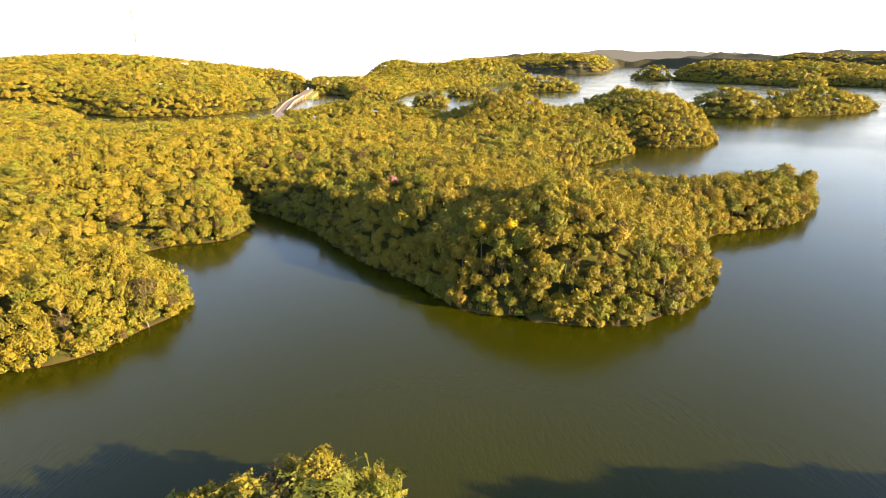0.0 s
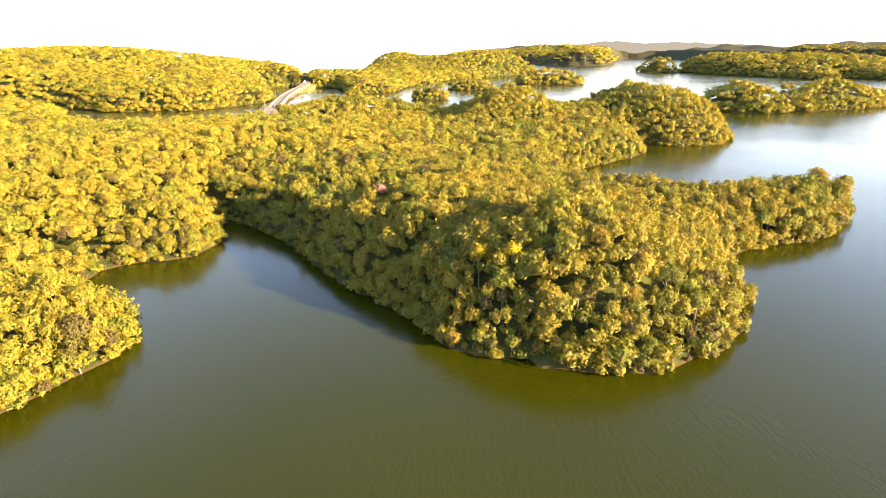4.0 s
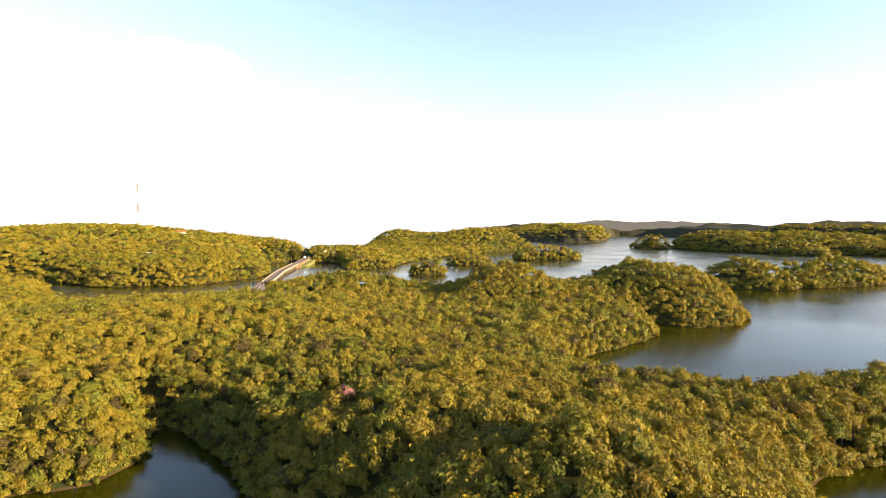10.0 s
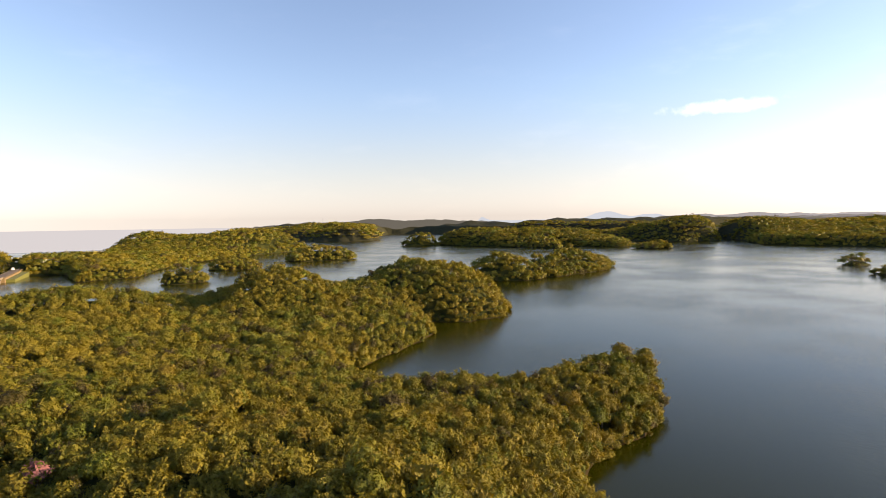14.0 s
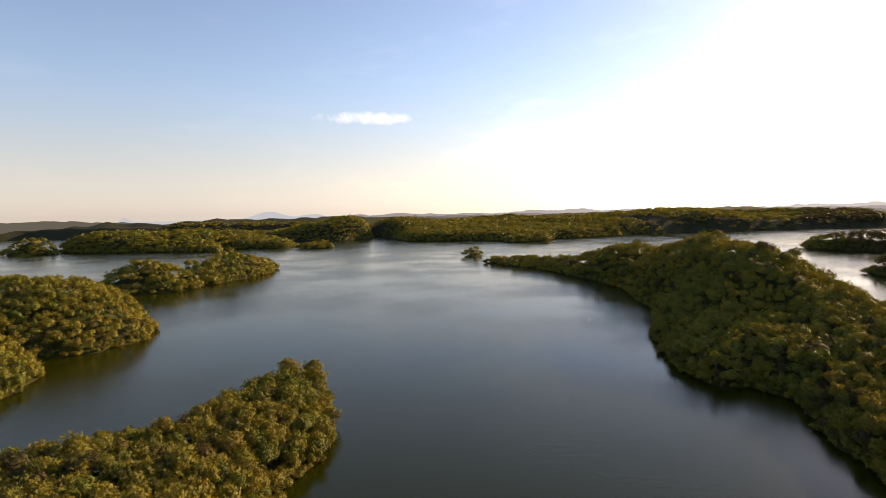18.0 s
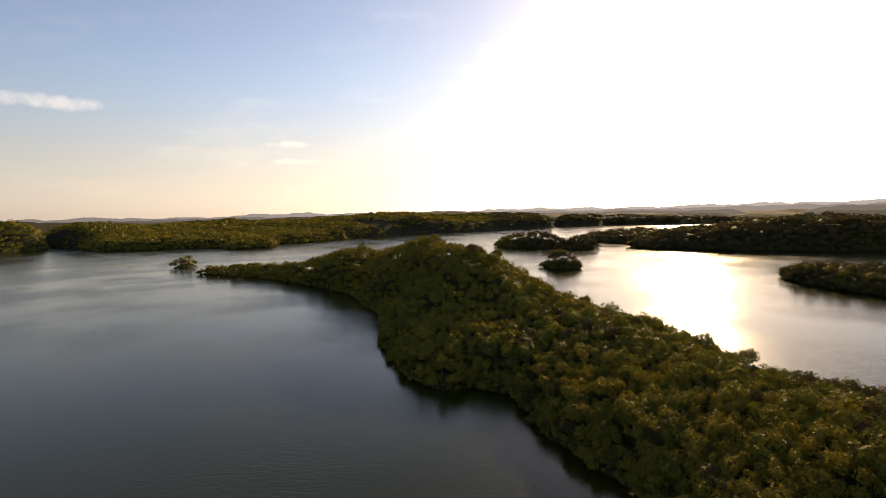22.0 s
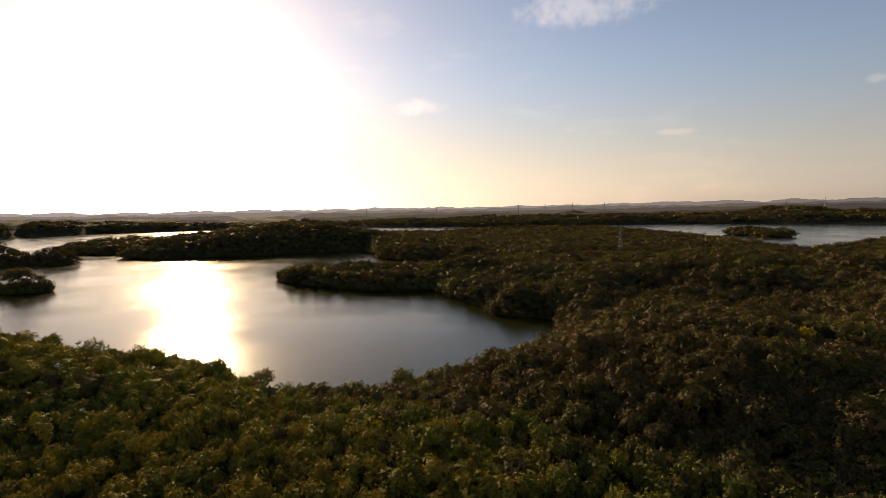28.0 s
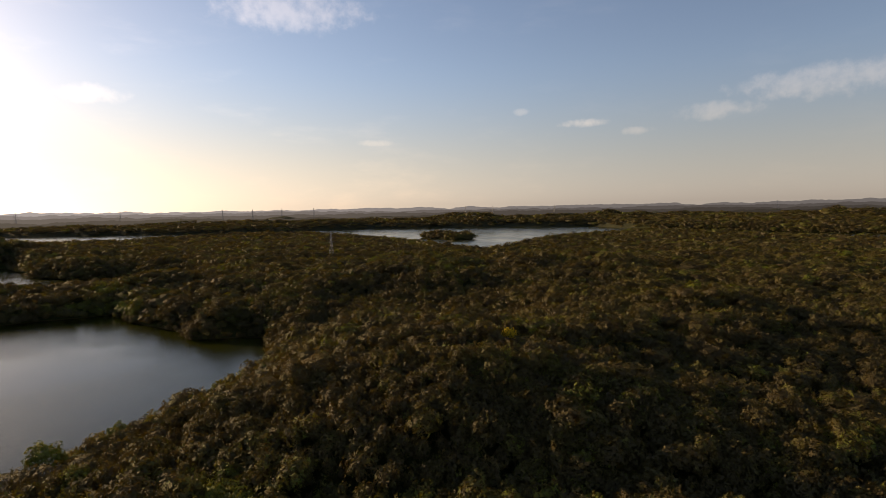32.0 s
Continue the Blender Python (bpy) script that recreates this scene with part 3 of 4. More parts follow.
# stretches of shore whose trees stand singly: middle, half length along x and y, widest distance from the water, spacing
STRETCHES = [(-24, 50, 36, 12, 12, 3.9), (35, 122, 60, 30, 10, 3.9), (130, 212, 45, 34, 14, 4.0), (205, 95, 60, 45, 9, 4.2), (195, -40, 45, 55, 9, 4.2), (-72, 112, 22, 30, 9, 4.0), (-78, 182, 20, 16, 9, 4.2),
             (262, 10, 50, 35, 9, 4.4)]
shore_x, shore_y = [], []
for mx, my, wide, long, deep, step in STRETCHES:
    x, y, d = scatter(mx - wide, mx + wide, my - long, my + long, step, lambda x, y: x > -1e9)
    ok = d < deep
    shore_x += list(x[ok])
    shore_y += list(y[ok])
shore_x, shore_y = np.array(shore_x), np.array(shore_y)
keep = []
for k in range(len(shore_x)):
    if all(abs(shore_x[k] - shore_x[j]) + abs(shore_y[k] - shore_y[j]) > 3.6 for j in keep):
        keep.append(k)
shore_x, shore_y = shore_x[keep], shore_y[keep]
SPECIAL = [(-31, 52, FRONT[1]), (-26, 55, FRONT[0]), (-20, 57, FRONT[0]), (-14, 55, KINDS[5]), (-8.5, 56, FRONT[2]), (-56, 44, KINDS[2]), (152, 217, KINDS[3]), (157, 223, KINDS[1]), (147, 211, KINDS[3]), (-17, 186, PINK_TREE), (10.8, 133.5, GOLD_TREE), (18, 131, GOLD_TREE), (102, -78, GOLD_TREE), (-14, 160, DEAD_TREE)]
MASTER = {}


def put_tree(kind, x, y, turn, scale):
    z = float(land_height(np.array([x]), np.array([y]))[0])
    m = pose(x, y, max(z, 0.05), 0, 0, turn) @ Matrix.Diagonal((scale, scale, scale, 1))
    if kind.name not in MASTER:
        MASTER[kind.name] = True
        kind.matrix_basis = m
    else:
        copy_thing(kind, Matrix(m) @ Matrix.Diagonal([1 / v for v in kind.scale] + [1]))


order = random.Random(5)
depths = inland(shore_x, shore_y)
rank = sorted(range(len(shore_x)), key=lambda k: (k > 150, order.random()))[:300]
for k in rank:
    low = depths[k] < 3.5
    kind = KINDS[order.choice((2, 2, 0, 4)) if low else order.choice((0, 0, 1, 1, 3, 5, 2, 4))]
    put_tree(kind, float(shore_x[k]), float(shore_y[k]), order.uniform(0, 360), order.uniform(0.62, 0.85) if low else order.uniform(0.85, 1.15) * (1.3 if shore_y[k] < 25 else 1.0))
for x, y, kind in SPECIAL:
    put_tree(kind, x, y, order.uniform(0, 360), order.uniform(0.95, 1.1))
# tall flat-crowned trees that stand above the canopy on capes and crests: place and scale
for x, y, scale in ((400, 50, 1.5), (352, 78, 1.4), (425, 118, 1.4), (372, 66, 1.3), (302, 40, 1.3), (506, -181, 1.5), (498, -186, 1.3), (488, -180, 1.6), (474, -186, 1.4), (455, -184, 1.5), (437, -190, 1.3),
                    (352, 590, 1.8), (362, 594, 1.5), (412, 604, 1.5), (650, -8, 1.4), (662, -16, 1.3), (150, 215, 1.3), (156, 222, 1.35), (140, 211, 1.2), (128, 213, 1.2), (112, 210, 1.15), (146, 223, 1.28), (90, 196, 1.15), (190, -62, 1.3), (188, -76, 1.2), (192, -36, 1.25)):
    put_tree(KINDS[3 if scale > 1.25 else 1], x, y, order.uniform(0, 360), scale)
TAKEN = np.array([(shore_x[k], shore_y[k]) for k in rank] + [p[:2] for p in SPECIAL])

# ---- woods, from near to far ----


def clear(x, y, gap):
    """Places that keep off the single trees."""
    ok = np.ones(len(x), bool)
    for tx, ty in TAKEN:
        ok &= (x - tx) ** 2 + (y - ty) ** 2 > gap**2
    return ok


def zone(lo, hi):
    return lambda x, y: (span_of(x, y) >= lo) & (span_of(x, y) < hi) & in_sight(x, y)


near_crowns = [leafy(40 + k, 1, 6 + k % 5, 165, 0.165, -0.35, 0.15, 0.5) for k in range(14)]
slope_crowns = [leafy(60 + k, 1, 6 + k % 3, 40, 0.235, -0.3, 0.12, 0.4) for k in range(12)]
mid_crowns = [leafy(80 + k, 1, 5, 18, 0.33, -0.2, 0.12) for k in range(8)]
far_crowns = [leafy(90 + k, 1, 4, 6, 0.45, 0.0, 0.15) for k in range(8)]
x, y, d = scatter(-180, 260, -90, 300, 2.65, zone(0, 170), 0.6)
ok = clear(x, y, 0.9)
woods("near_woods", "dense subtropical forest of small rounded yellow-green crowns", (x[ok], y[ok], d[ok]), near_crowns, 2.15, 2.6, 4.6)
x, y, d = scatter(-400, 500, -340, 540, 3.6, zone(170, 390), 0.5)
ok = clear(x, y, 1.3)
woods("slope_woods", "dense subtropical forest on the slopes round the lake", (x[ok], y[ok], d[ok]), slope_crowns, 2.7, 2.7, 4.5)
woods("middle_woods", "forest covering low hills and islands", scatter(-800, 900, -760, 920, 5.9, zone(390, 780)), mid_crowns, 4.4, 3.6, 3.7)
woods("far_woods", "distant forest on hills and islands", scatter(-1200, 1300, -1300, 1300, 7.6, zone(780, 1180)), far_crowns, 5.6, 4.2, 3.4)
woods("farther_woods", "forest on far hills and capes", scatter(-1200, 1700, -1700, 1800, 10.0, zone(1180, 1720)), far_crowns, 7.4, 5.0, 3.0)
woods("farthest_woods", "forest on the farthest hills", scatter(-1500, 2500, -2400, 3000, 19.0, zone(1720, 2500)), far_crowns, 13.5, 6.5, 2.0)
x, y, d = scatter(-230, 320, -160, 360, 4.2, lambda x, y: (span_of(x, y) < 260) & ~in_sight(x, y))
woods("back_woods", "dense forest behind the start of the flight", (x, y, d), mid_crowns, 3.4, 3.0, 4.2)
bush_crowns = [leafy(70 + k, 1, 5, 26, 0.26, -0.2) for k in range(6)]
x, y, d = scatter(-400, 500, -340, 540, 2.0, zone(0, 390), 1.5)
ok = (d < 1.7) | ((d < 5) & (span_of(x, y) < 250))
woods("shore_bushes", "low bushes hanging over the water's edge", (x[ok], y[ok], d[ok]), bush_crowns, 1.5, 1.5, 0.6)

x, y, d = scatter(-800, 900, -760, 920, 3.8, zone(390, 780), 2.2)
ok = d < 4.5
woods("shore_thicket", "thicket along the shores of islands and far capes", (x[ok], y[ok], d[ok]), mid_crowns, 2.9, 2.8, 1.6)
x, y, d = scatter(-1200, 1700, -1700, 1800, 6.0, zone(820, 1720), 4.0)
ok = d < 8
woods("far_thicket", "distant thicket along the far shores", (x[ok], y[ok], d[ok]), far_crowns, 5.0, 4.4, 1.8)

# ---- road and bridge over the arm of the lake ----
ROAD_Z = [7.0, 5.5, 5.0, 5.0, 5.4, 6.6, 8.0, 9.2, 10.0]


def road_at(s):
    """Place, height and sideways direction at a share of the road's length."""
    k = min(int(s), len(ROAD) - 2)
    u = s - k
    p, q = Vector((*ROAD[k], ROAD_Z[k])), Vector((*ROAD[k + 1], ROAD_Z[k + 1]))
    before, after = Vector((*ROAD[max(k - 1, 0)], 0)), Vector((*ROAD[min(k + 2, len(ROAD) - 1)], 0))
    ahead = ((q - p) * 2 + (Vector((*ROAD[k], 0)) - before) * (1 - u) + (after - Vector((*ROAD[k + 1], 0))) * u)
    ahead.z = 0
    ahead.normalize()
    return p.lerp(q, u), Vector((ahead.y, -ahead.x, 0)), ahead


def ribbon(bm, s0, s1, side0, side1, z0, z1, count):
    """A solid strip that follows the road between two sideways and two upright limits."""
    rings = []
    for k in range(count + 1):
        p, side, _ = road_at(s0 + (s1 - s0) * k / count)
        rings.append([bm.verts.new(p + side * a + Vector((0, 0, z))) for a, z in ((side0, z0), (side1, z0), (side1, z1), (side0, z1))])
    for low, high in zip(rings, rings[1:]):
        for i in range(4):
            bm.faces.new((low[i], low[(i + 1) % 4], high[(i + 1) % 4], high[i]))
    bm.faces.new(rings[0][::-1])
    bm.faces.new(rings[-1])
    return bm


RED_EARTH = plain("laterite_earth", (0.20, 0.135, 0.06), 0.95, 0, 0.8, 0.3)
GRASS = plain("mown_grass", (0.13, 0.13, 0.025), 0.95, 0, 0.9, 0.35)
PAINT = plain("white_road_paint", (0.75, 0.73, 0.68), 0.7, 0, 3.0, 0.15)
CREAM = plain("cream_parapet_paint", (0.22, 0.165, 0.105), 0.8, 0, 2.0, 0.2)
STEEL = plain("galvanised_steel", (0.20, 0.20, 0.20), 0.6, 0.5, 5.0, 0.15)
PLASTER = plain("white_plaster", (0.78, 0.75, 0.70), 0.85, 0, 1.5, 0.12)
TILE = plain("red_roof_tiles", (0.34, 0.11, 0.06), 0.8, 0, 4.0, 0.3)
DARK_GLASS = plain("dark_window_glass", (0.03, 0.035, 0.04), 0.12, 0, 2.0, 0.1, 0.0)
RUBBER = plain("black_rubber", (0.02, 0.02, 0.02), 0.8)

road = tagged(new("road", None), "two-lane asphalt road on an earth embankment beside the lake", "road", kind="structure")
part("carriageway", ribbon(bmesh.new(), 0.0, 1.7, -4.0, 4.0, -0.3, 0.05, 24), ASPHALT, road)
part("carriageway", ribbon(bmesh.new(), 4.3, 8.0, -4.0, 4.0, -0.3, 0.05, 40), ASPHALT, road)
part("embankment", ribbon(bmesh.new(), 0.6, 1.7, -6.5, 6.5, -9.5, -0.32, 14), RED_EARTH, road, "red earth embankment")
part("embankment", ribbon(bmesh.new(), 4.3, 8.0, -6.5, 6.5, -13.0, -0.32, 30), RED_EARTH, road, "red earth embankment")
part("verge", ribbon(bmesh.new(), 4.4, 7.0, 6.6, 15.0, -10.0, -2.5, 24), GRASS, road, "mown grass slope beside the road")
for s0 in np.arange(0.2, 1.6, 0.12):
    part("lane_mark", ribbon(bmesh.new(), s0, s0 + 0.05, -0.09, 0.09, 0.06, 0.07, 1), PAINT, road)

bridge = tagged(new("bridge"), "long concrete road bridge with cream parapets and arched piers", "bridge")
part("deck", ribbon(bmesh.new(), 1.7, 4.3, -5.0, 5.0, -0.9, 0.0, 40), CONCRETE, bridge)
part("carriageway", ribbon(bmesh.new(), 1.7, 4.3, -4.0, 4.0, 0.004, 0.06, 40), ASPHALT, bridge, "dusty grey asphalt")
for side in (-4.85, 4.55):
    wall = part("parapet", ribbon(bmesh.new(), 1.7, 4.3, side, side + 0.3, 0.0, 1.0, 40), CREAM, bridge, "cream-painted concrete parapet")
    part("coping", ribbon(bmesh.new(), 1.7, 4.3, side - 0.06, side + 0.36, 1.004, 1.14, 40), CREAM, wall)
for k in range(15):
    p, side, ahead = road_at(1.78 + 2.44 * k / 14)
    turn = Matrix.Translation((p.x, p.y, 0)) @ Matrix.Rotation(math.atan2(side.y, side.x), 4, "Z")
    top = p.z - 0.92
    pier = box(bmesh.new(), -4.6, 4.6, -0.7, 0.7, top - 0.9, top, 0.06)
    for x in (-3.4, 3.4):
        tube(pier, [(x, 0, -3.0), (x, 0, top - 0.85)], (0.62, 0.55), 10)
    bmesh.ops.transform(pier, matrix=turn, verts=pier.verts)
    part("pier", pier, CONCRETE, bridge)
    if k < 14:
        # a shallow arch between this pier and the next
        p2, side2, _ = road_at(1.78 + 2.44 * (k + 1) / 14)
        for off in (-4.4, 4.0):
            rib = bmesh.new()
            rows = []
            for u in np.linspace(0, 1, 7):
                c = p.lerp(p2, u) + side.lerp(side2, u) * off
                drop = -0.92 - 1.7 * (2 * u - 1) ** 2
                rows.append([rib.verts.new(c + side * w + Vector((0, 0, z))) for w, z in ((0, drop - 0.3), (0.4, drop - 0.3), (0.4, -0.92), (0, -0.92))])
            for low, high in zip(rows, rows[1:]):
                for i in range(4):
                    rib.faces.new((low[i], low[(i + 1) % 4], high[(i + 1) % 4], high[i]))
            part("arch", rib, CONCRETE, bridge)

# ---- street lamps and poles ----


def make_lamp():
    lamp = tagged(new("street_lamp"), "tall galvanised steel street lamp with one arm", "street lamp", "street lamps along the road")
    part("pole", tube(bmesh.new(), [(0, 0, -0.5), (0, 0, 5), (0, 0, 9.5)], (0.16, 0.12, 0.08), 8), STEEL, lamp)
    part("arm", tube(bmesh.new(), [(0, 0, 9.3), (0.8, 0, 9.9), (2.2, 0, 10.1)], (0.06, 0.05, 0.05), 6), STEEL, lamp)
    part("lamp_head", box(bmesh.new(), 2.0, 2.8, -0.14, 0.14, 9.98, 10.16, 0.04), STEEL, lamp)
    return lamp


first = make_lamp()
spots = [0.7, 1.3, 1.9, 2.5, 3.1, 3.7, 4.3, 4.9, 5.5]
for k, s_ in enumerate(spots):
    p, side, _ = road_at(s_)
    m = pose(p.x - side.x * 5.4, p.y - side.y * 5.4, p.z, 0, 0, math.degrees(math.atan2(side.y, side.x)))
    if k == 0:
        first.matrix_basis = m
    else:
        copy_thing(first, m)

# ---- houses, lorry and cars at the road's far end ----


def make_house(wide, deep, tall, label):
    house = tagged(new("house"), label, "house", "houses by the lake road")
    wall = part("wall", box(bmesh.new(), -wide / 2, wide / 2, -deep / 2, deep / 2, -2.0, tall, 0.03), PLASTER, house, "white plastered wall")
    roof = bmesh.new()
    a, b, h = wide / 2 + 0.6, deep / 2 + 0.6, tall + deep * 0.3
    v = [roof.verts.new(c) for c in ((-a, -b, tall), (a, -b, tall), (a, b, tall), (-a, b, tall), (-a, 0, h), (a, 0, h), (-a, -b, tall - 0.2), (a, -b, tall - 0.2), (a, b, tall - 0.2), (-a, b, tall - 0.2))]
    for f in ((0, 1, 5, 4), (2, 3, 4, 5), (0, 4, 3), (1, 2, 5), (6, 7, 1, 0), (8, 9, 3, 2), (7, 8, 2, 1), (9, 6, 0, 3), (9, 8, 7, 6)):
        roof.faces.new([v[i] for i in f])
    part("roof", roof, TILE, house, "red tiled gable roof")
    for k in range(3):
        x = -wide / 2 + wide * (k + 0.5) / 3
        if k == 1:
            part("door", box(bmesh.new(), x - 0.5, x + 0.5, -deep / 2 - 0.05, -deep / 2 - 0.005, 0.0, 2.05, 0.01), BARK, house, "brown wooden door")
        else:
            win = part("window", box(bmesh.new(), x - 0.65, x + 0.65, -deep / 2 - 0.04, -deep / 2 - 0.004, 0.95, 2.05, 0.01), DARK_GLASS, house)
            part("sill", box(bmesh.new(), x - 0.75, x + 0.75, -deep / 2 - 0.12, -deep / 2 - 0.004, 0.84, 0.93, 0.01), CONCRETE, win)
    return house


def at_ground(x, y, turn=0.0, up=0.0):
    return pose(x, y, max(float(land_height(np.array([float(x)]), np.array([float(y)]))[0]), 0.2) + up, 0, 0, turn)


make_house(11, 7, 3.2, "low white house with a red tiled roof by the road").matrix_basis = at_ground(-196, 955, -20, 2.5)
make_house(8, 6, 3.0, "small white house with a red tiled roof near the bridge").matrix_basis = at_ground(-180, 962, 8, 2.5)
make_house(14, 8, 3.4, "long white house with a red tiled roof on the wooded hill").matrix_basis = at_ground(-398, 880, 25, 5.0)


def make_vehicle(name, label, paint, length, wide, tall, cab):
    car = tagged(new(name), label, name, "vehicles on the lake road" if name == "car" else "")
    part("body", box(bmesh.new(), -wide / 2, wide / 2, -length / 2, length / 2, 0.35, tall * 0.58, 0.12), paint, car)
    part("cabin", box(bmesh.new(), -wide / 2 + 0.1, wide / 2 - 0.1, cab[0], cab[1], tall * 0.585, tall, 0.15), DARK_GLASS if name == "car" else paint, car, "dark glazed cabin" if name == "car" else "white box body")
    for x in (-wide / 2 + 0.1, wide / 2 - 0.1):
        for y in (-length * 0.31, length * 0.31):
            wheel = tube(bmesh.new(), [(x - 0.12, y, 0.34), (x + 0.12, y, 0.34)], (0.34, 0.34), 12)
            rim = tube(bmesh.new(), [(x - 0.13, y, 0.34), (x + 0.13, y, 0.34)], (0.19, 0.19), 10)
            part("rim", rim, STEEL, part("wheel", wheel, RUBBER, car))
    return car


WHITE_PAINT = plain("white_car_paint", (0.80, 0.80, 0.78), 0.3, 0, 1.0, 0.05, 0.0)
RED_PAINT = plain("red_car_paint", (0.45, 0.04, 0.03), 0.3, 0, 1.0, 0.1, 0.0)
for name, label, paint, size, s_, off in (("lorry", "white box lorry driving on the lake road", WHITE_PAINT, (7.5, 2.4, 3.3, (-3.6, 1.6)), 6.3, -1.8),
                                          ("car", "small white car on the lake road", WHITE_PAINT, (4.2, 1.75, 1.5, (-1.5, 1.0)), 6.9, 1.8),
                                          ("car", "small red car on the lake road", RED_PAINT, (4.2, 1.75, 1.5, (-1.5, 1.0)), 7.4, 1.8)):
    p, side, ahead = road_at(s_)
    q = p + side * off
    make_vehicle(name, label, paint, *size).matrix_basis = pose(q.x, q.y, q.z + 0.06, 0, 0, math.degrees(math.atan2(ahead.y, ahead.x)) - 90)

# white railing of the side road at the foot of the wooded hill
rail = tagged(new("guard_rail"), "low white guard rail on a lakeside culvert", "guard rail")
base = at_ground(-352, 690, 18).translation
for k in range(9):
    part("post", box(bmesh.new(), k * 3.2 - 0.12, k * 3.2 + 0.12, -0.12, 0.12, -1.5, 1.1, 0.02), PLASTER, rail)
for z in (0.5, 1.0):
    part("bar", box(bmesh.new(), -0.5, 26.2, -0.2, -0.125, z - 0.14, z + 0.14, 0.02), PLASTER, rail)
rail.matrix_basis = pose(base.x - 12, base.y - 3, base.z + 6.0, 0, 0, 18)

# ---- masts and pylons ----
RED_STEEL = plain("red_mast_paint", (0.5, 0.08, 0.05), 0.6, 0, 1.0, 0.2)


def lattice(bm, z0, z1, w0, w1, panels, bar):
    """Diagonal braces round the four sides of a tapering tower."""
    for k in range(panels):
        a, b = k / panels, (k + 1) / panels
        za, zb, wa, wb = z0 + (z1 - z0) * a, z0 + (z1 - z0) * b, w0 + (w1 - w0) * a, w0 + (w1 - w0) * b
        corners = [(1, 1), (-1, 1), (-1, -1), (1, -1)]
        for (ax, ay), (bx, by) in zip(corners, corners[1:] + corners[:1]):
            tube(bm, [(ax * wa, ay * wa, za), (bx * wb, by * wb, zb)], (bar, bar), 3)
            tube(bm, [(bx * wa, by * wa, za), (ax * wb, ay * wb, zb)], (bar, bar), 3)
    return bm


def make_pylon():
    pylon = tagged(new("pylon"), "grey steel lattice power pylon with three cross-arms", "pylon", "power pylons across the hills")
    for x, y in ((1, 1), (-1, 1), (-1, -1), (1, -1)):
        part("leg", tube(bmesh.new(), [(x * 3.2, y * 3.2, -3), (x * 1.1, y * 1.1, 24), (x * 0.35, y * 0.35, 40)], (0.22, 0.18, 0.12), 4), STEEL, pylon)
    part("bracing", lattice(lattice(bmesh.new(), 0, 24, 3.0, 1.1, 5, 0.09), 24, 39, 1.1, 0.35, 5, 0.07), STEEL, pylon)
    for z, half in ((27, 7.0), (32, 6.0), (37, 5.0)):
        arm = part("cross_arm", tube(tube(bmesh.new(), [(-half, 0, z), (0, 0, z + 1.3), (half, 0, z)], (0.1, 0.14, 0.1), 4), [(-half, 0, z - 0.05), (half, 0, z - 0.05)], (0.1, 0.1), 4), STEEL, pylon)
        for x in (-half + 0.2, half - 0.2):
            part("insulator", tube(bmesh.new(), [(x, 0, z - 2.0), (x, 0, z - 0.1)], (0.12, 0.12), 5), RUBBER, arm)
    return pylon


# heading from the flight's end, distance and height of the top
PYLONS = [(129.5, 1900, 78), (137.0, 1900, 78), (145.7, 1800, 79), (148.5, 2300, 82), (151.3, 1900, 80), (154.5, 1800, 81), (170.4, 1750, 79), (173.3, 2100, 82), (179.7, 2000, 82), (199.9, 1800, 79),
          (156.1, 640, 42), (66.3, 1950, 88)]
first = make_pylon()
for k, (az, far, top) in enumerate(PYLONS):
    out = 2960.0 if far > 1000 else far
    top = 62 + (top - 62) * out / far
    x, y = 85 + out * math.sin(radians(az)), 72 + out * math.cos(radians(az))
    g = max(float(land_height(np.array([x]), np.array([y]))[0]), 0.3)
    tall = max(top - g, 26.0) / 40.0
    wide = min(tall, 1.4)
    m = pose(x, y, g, 0, 0, az * 1.7) @ Matrix.Diagonal((wide, wide, tall, 1))
    if k == 0:
        first.matrix_basis = m
    else:
        copy_thing(first, m @ Matrix.Diagonal([1 / v for v in first.scale] + [1]))

mast = tagged(new("radio_mast"), "tall slender red and white lattice radio mast", "mast")
for k in range(5):
    bm = lattice(bmesh.new(), k * 16, k * 16 + 15.9, 0.8, 0.8, 6, 0.16)
    for x, y in ((1, 1), (-1, 1), (-1, -1), (1, -1)):
        tube(bm, [(x * 0.8, y * 0.8, k * 16), (x * 0.8, y * 0.8, k * 16 + 15.9)], (0.24, 0.24), 4)
    part("section", bm, RED_STEEL if k % 2 == 0 else PLASTER, mast, "red-painted lattice" if k % 2 == 0 else "white-painted lattice")
for a in range(3):
    for z in (38, 76):
        part("guy_wire", tube(bmesh.new(), [(math.cos(a * 2.09) * 0.8, math.sin(a * 2.09) * 0.8, z), (math.cos(a * 2.09) * 30, math.sin(a * 2.09) * 30, 0)], (0.03, 0.03), 3), STEEL, mast)
mast.matrix_basis = at_ground(-486, 920)


def make_pole():
    pole = tagged(new("antenna_pole"), "thin steel antenna pole on the far ridge", "antenna", "antenna poles on the far ridge")
    part("shaft", tube(bmesh.new(), [(0, 0, -2), (0, 0, 16), (0, 0, 32)], (0.7, 0.5, 0.25), 6), STEEL, pole)
    part("crossbar", box(bmesh.new(), -1.6, 1.6, -0.2, 0.2, 26, 26.5, 0.05), STEEL, pole)
    part("crossbar", box(bmesh.new(), -1.2, 1.2, -0.2, 0.2, 29, 29.5, 0.05), STEEL, pole)
    return pole


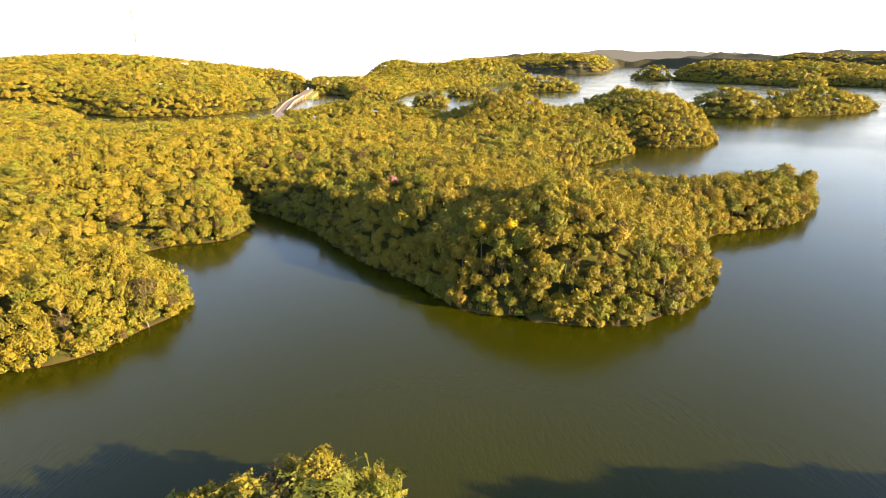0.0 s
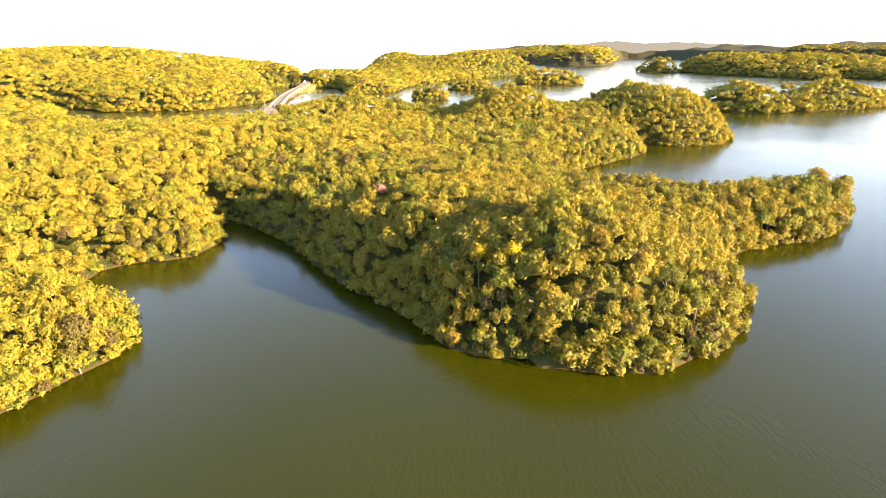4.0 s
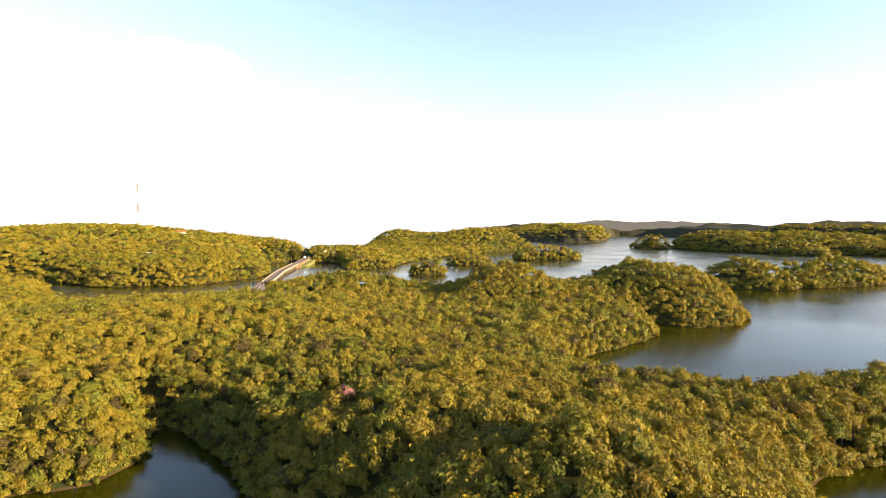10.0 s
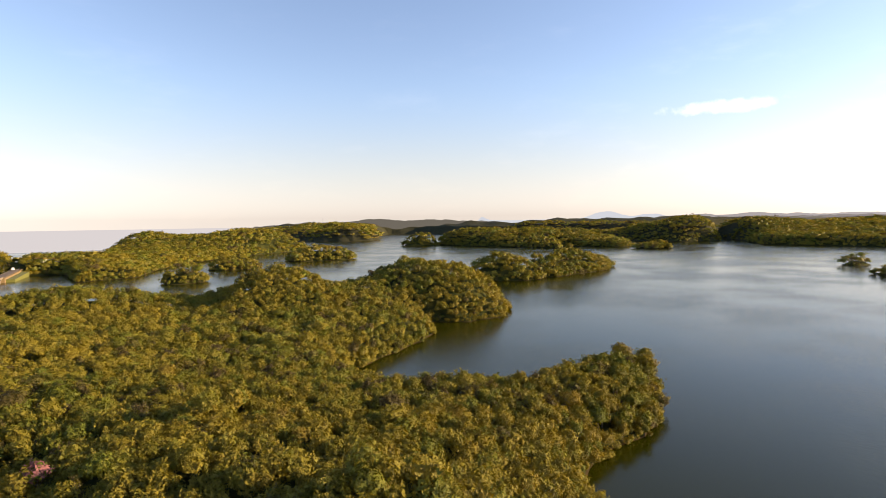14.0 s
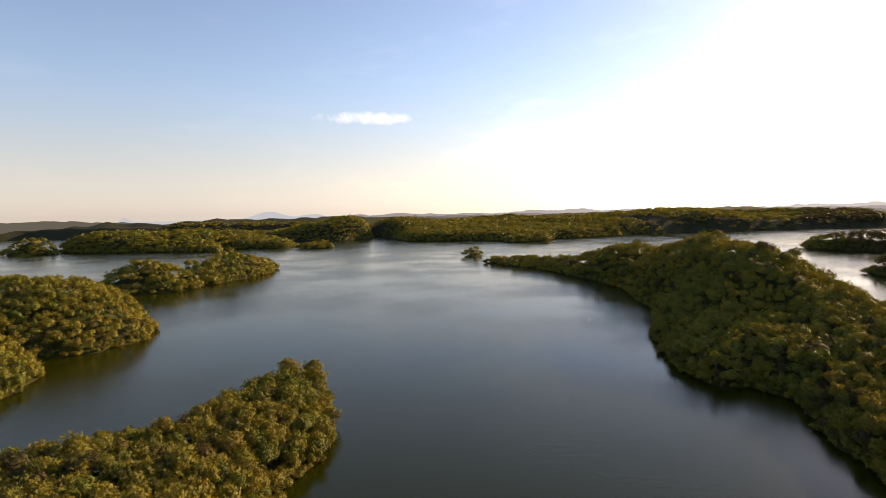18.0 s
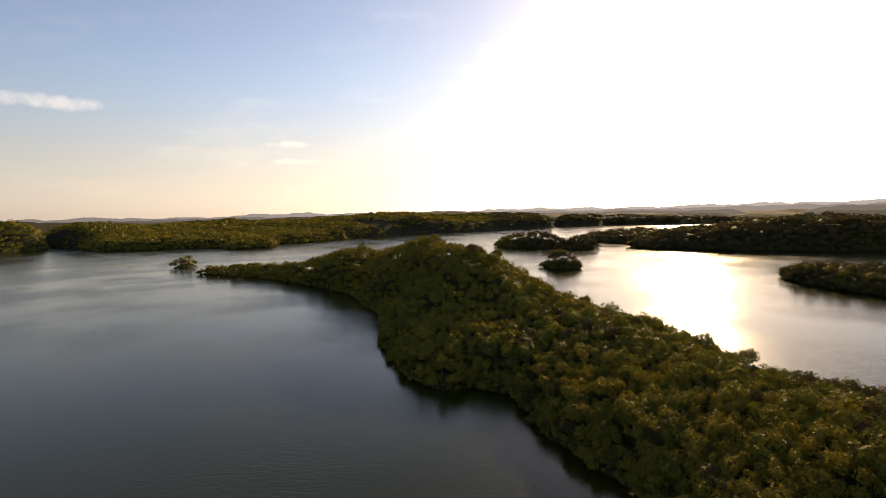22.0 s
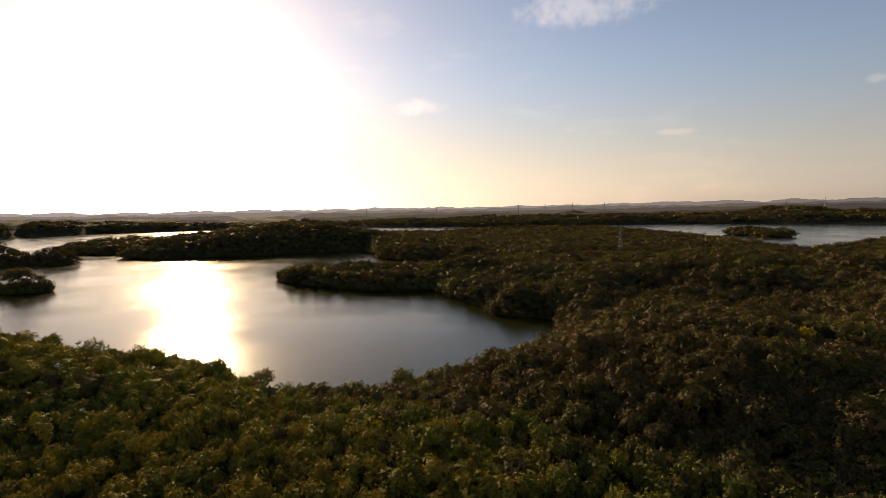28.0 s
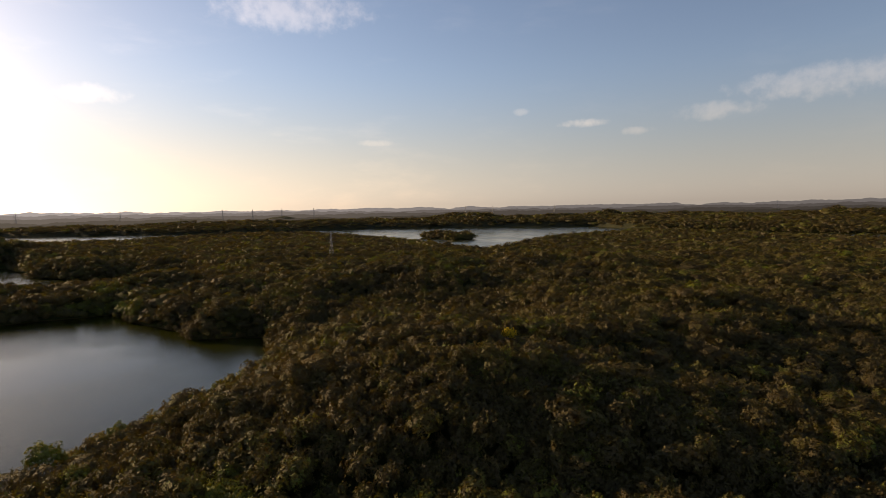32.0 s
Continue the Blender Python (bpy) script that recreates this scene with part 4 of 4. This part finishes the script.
first = make_pole()
for k, (az, far, tall) in enumerate(((6.3, 2400, 1.0), (7.8, 2450, 0.8), (11.1, 2500, 1.1), (-37.0, 900, 0.7))):
    m = at_ground(8 + far * math.sin(radians(az)), 60 + far * math.cos(radians(az))) @ Matrix.Diagonal((tall, tall, tall, 1))
    if k == 0:
        first.matrix_basis = m
    else:
        copy_thing(first, m @ Matrix.Diagonal([1 / v for v in first.scale] + [1]))

# a dead snag that stands out of the lake
snag = tagged(new("dead_branch"), "thin dead branch sticking up out of the lake", "branch")
part("stem", tube(bmesh.new(), [(0, 0, -2), (0.2, 0, 0.6), (0.5, 0.1, 1.8), (0.3, 0.2, 3.0)], (0.12, 0.10, 0.07, 0.03), 6), BARK, snag)
part("twig", tube(bmesh.new(), [(0.4, 0.1, 1.3), (1.0, 0.3, 1.9), (1.3, 0.2, 2.5)], (0.05, 0.04, 0.02), 5), BARK, snag)
part("twig", tube(bmesh.new(), [(0.3, 0.05, 0.9), (-0.5, -0.2, 1.5), (-0.7, -0.3, 2.2)], (0.05, 0.04, 0.02), 5), BARK, snag)
snag.matrix_basis = pose(330, 177, 0)

# ---- mountains at the edge of sight ----


def far_ridge(name, label, az0, az1, peaks, low, reach, colour, seed, glow=0.0, rolling=1.0):
    """A hazy skyline: heading range, peaks as heading, spread and height in degrees, over a low uneven base. The haze
    is painted in as the sheet's own glowing colour, brighter toward the sun by the glow.
    """
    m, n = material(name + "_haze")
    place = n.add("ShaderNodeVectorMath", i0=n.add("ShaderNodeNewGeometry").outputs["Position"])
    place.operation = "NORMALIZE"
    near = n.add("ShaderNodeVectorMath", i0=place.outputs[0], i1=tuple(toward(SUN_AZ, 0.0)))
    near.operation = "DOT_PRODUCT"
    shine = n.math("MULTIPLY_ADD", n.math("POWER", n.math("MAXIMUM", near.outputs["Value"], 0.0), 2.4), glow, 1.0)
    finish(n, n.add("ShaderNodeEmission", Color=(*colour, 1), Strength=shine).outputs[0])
    az = np.arange(az0, az1 + 0.01, 0.08)
    el = low + rolling * (0.10 * waves(az, az * 0, 5.0, seed) + 0.06 * waves(az, az * 0, 1.6, seed + 1) + 0.025 * waves(az, az * 0, 0.4, seed + 3))
    for mid, spread, tall in peaks:
        el = el + tall * np.exp(-((az - mid) / spread) ** 2) * (1 + 0.12 * waves(az, az * 0, 1.5, seed + 2))
    fade = np.clip(np.minimum(az - az0, az1 - az) / 1.5, 0, 1)
    x, y = 60 + reach * np.sin(np.radians(az)), 80 + reach * np.cos(np.radians(az))
    top = np.maximum(61 + reach * np.tan(np.radians(el)), 2.0) * fade
    n_ = len(az)
    back = 1.01
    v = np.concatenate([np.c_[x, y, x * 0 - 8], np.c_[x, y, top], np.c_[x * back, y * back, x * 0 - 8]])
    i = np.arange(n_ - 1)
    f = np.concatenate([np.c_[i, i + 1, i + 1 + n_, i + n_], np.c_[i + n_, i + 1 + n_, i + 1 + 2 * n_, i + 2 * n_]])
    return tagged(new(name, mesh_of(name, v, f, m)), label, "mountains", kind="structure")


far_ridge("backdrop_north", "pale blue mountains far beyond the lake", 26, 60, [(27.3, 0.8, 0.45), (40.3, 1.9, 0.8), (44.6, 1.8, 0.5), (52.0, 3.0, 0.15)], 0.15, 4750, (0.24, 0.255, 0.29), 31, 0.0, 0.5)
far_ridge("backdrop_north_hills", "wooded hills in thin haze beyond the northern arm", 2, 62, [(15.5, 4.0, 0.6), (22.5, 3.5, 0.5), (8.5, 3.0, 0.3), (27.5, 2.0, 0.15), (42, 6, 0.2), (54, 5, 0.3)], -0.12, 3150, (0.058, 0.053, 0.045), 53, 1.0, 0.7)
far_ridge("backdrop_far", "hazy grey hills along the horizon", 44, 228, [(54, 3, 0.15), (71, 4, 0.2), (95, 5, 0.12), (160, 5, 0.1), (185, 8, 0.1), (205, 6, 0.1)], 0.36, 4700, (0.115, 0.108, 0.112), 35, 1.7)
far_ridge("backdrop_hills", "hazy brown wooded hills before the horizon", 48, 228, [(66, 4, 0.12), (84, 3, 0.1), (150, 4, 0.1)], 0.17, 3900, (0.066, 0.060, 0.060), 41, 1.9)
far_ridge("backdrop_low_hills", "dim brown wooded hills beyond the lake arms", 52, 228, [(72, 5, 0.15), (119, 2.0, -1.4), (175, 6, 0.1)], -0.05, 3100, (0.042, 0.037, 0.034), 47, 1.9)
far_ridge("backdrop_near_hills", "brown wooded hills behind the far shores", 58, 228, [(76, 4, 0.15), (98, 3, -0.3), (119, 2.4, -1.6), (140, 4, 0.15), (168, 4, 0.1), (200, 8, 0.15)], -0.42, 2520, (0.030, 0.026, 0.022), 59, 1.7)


def far_sea():
    """The hazy open sea beyond the northern hills, rising to its horizon: a glowing sheet with the haze painted in."""
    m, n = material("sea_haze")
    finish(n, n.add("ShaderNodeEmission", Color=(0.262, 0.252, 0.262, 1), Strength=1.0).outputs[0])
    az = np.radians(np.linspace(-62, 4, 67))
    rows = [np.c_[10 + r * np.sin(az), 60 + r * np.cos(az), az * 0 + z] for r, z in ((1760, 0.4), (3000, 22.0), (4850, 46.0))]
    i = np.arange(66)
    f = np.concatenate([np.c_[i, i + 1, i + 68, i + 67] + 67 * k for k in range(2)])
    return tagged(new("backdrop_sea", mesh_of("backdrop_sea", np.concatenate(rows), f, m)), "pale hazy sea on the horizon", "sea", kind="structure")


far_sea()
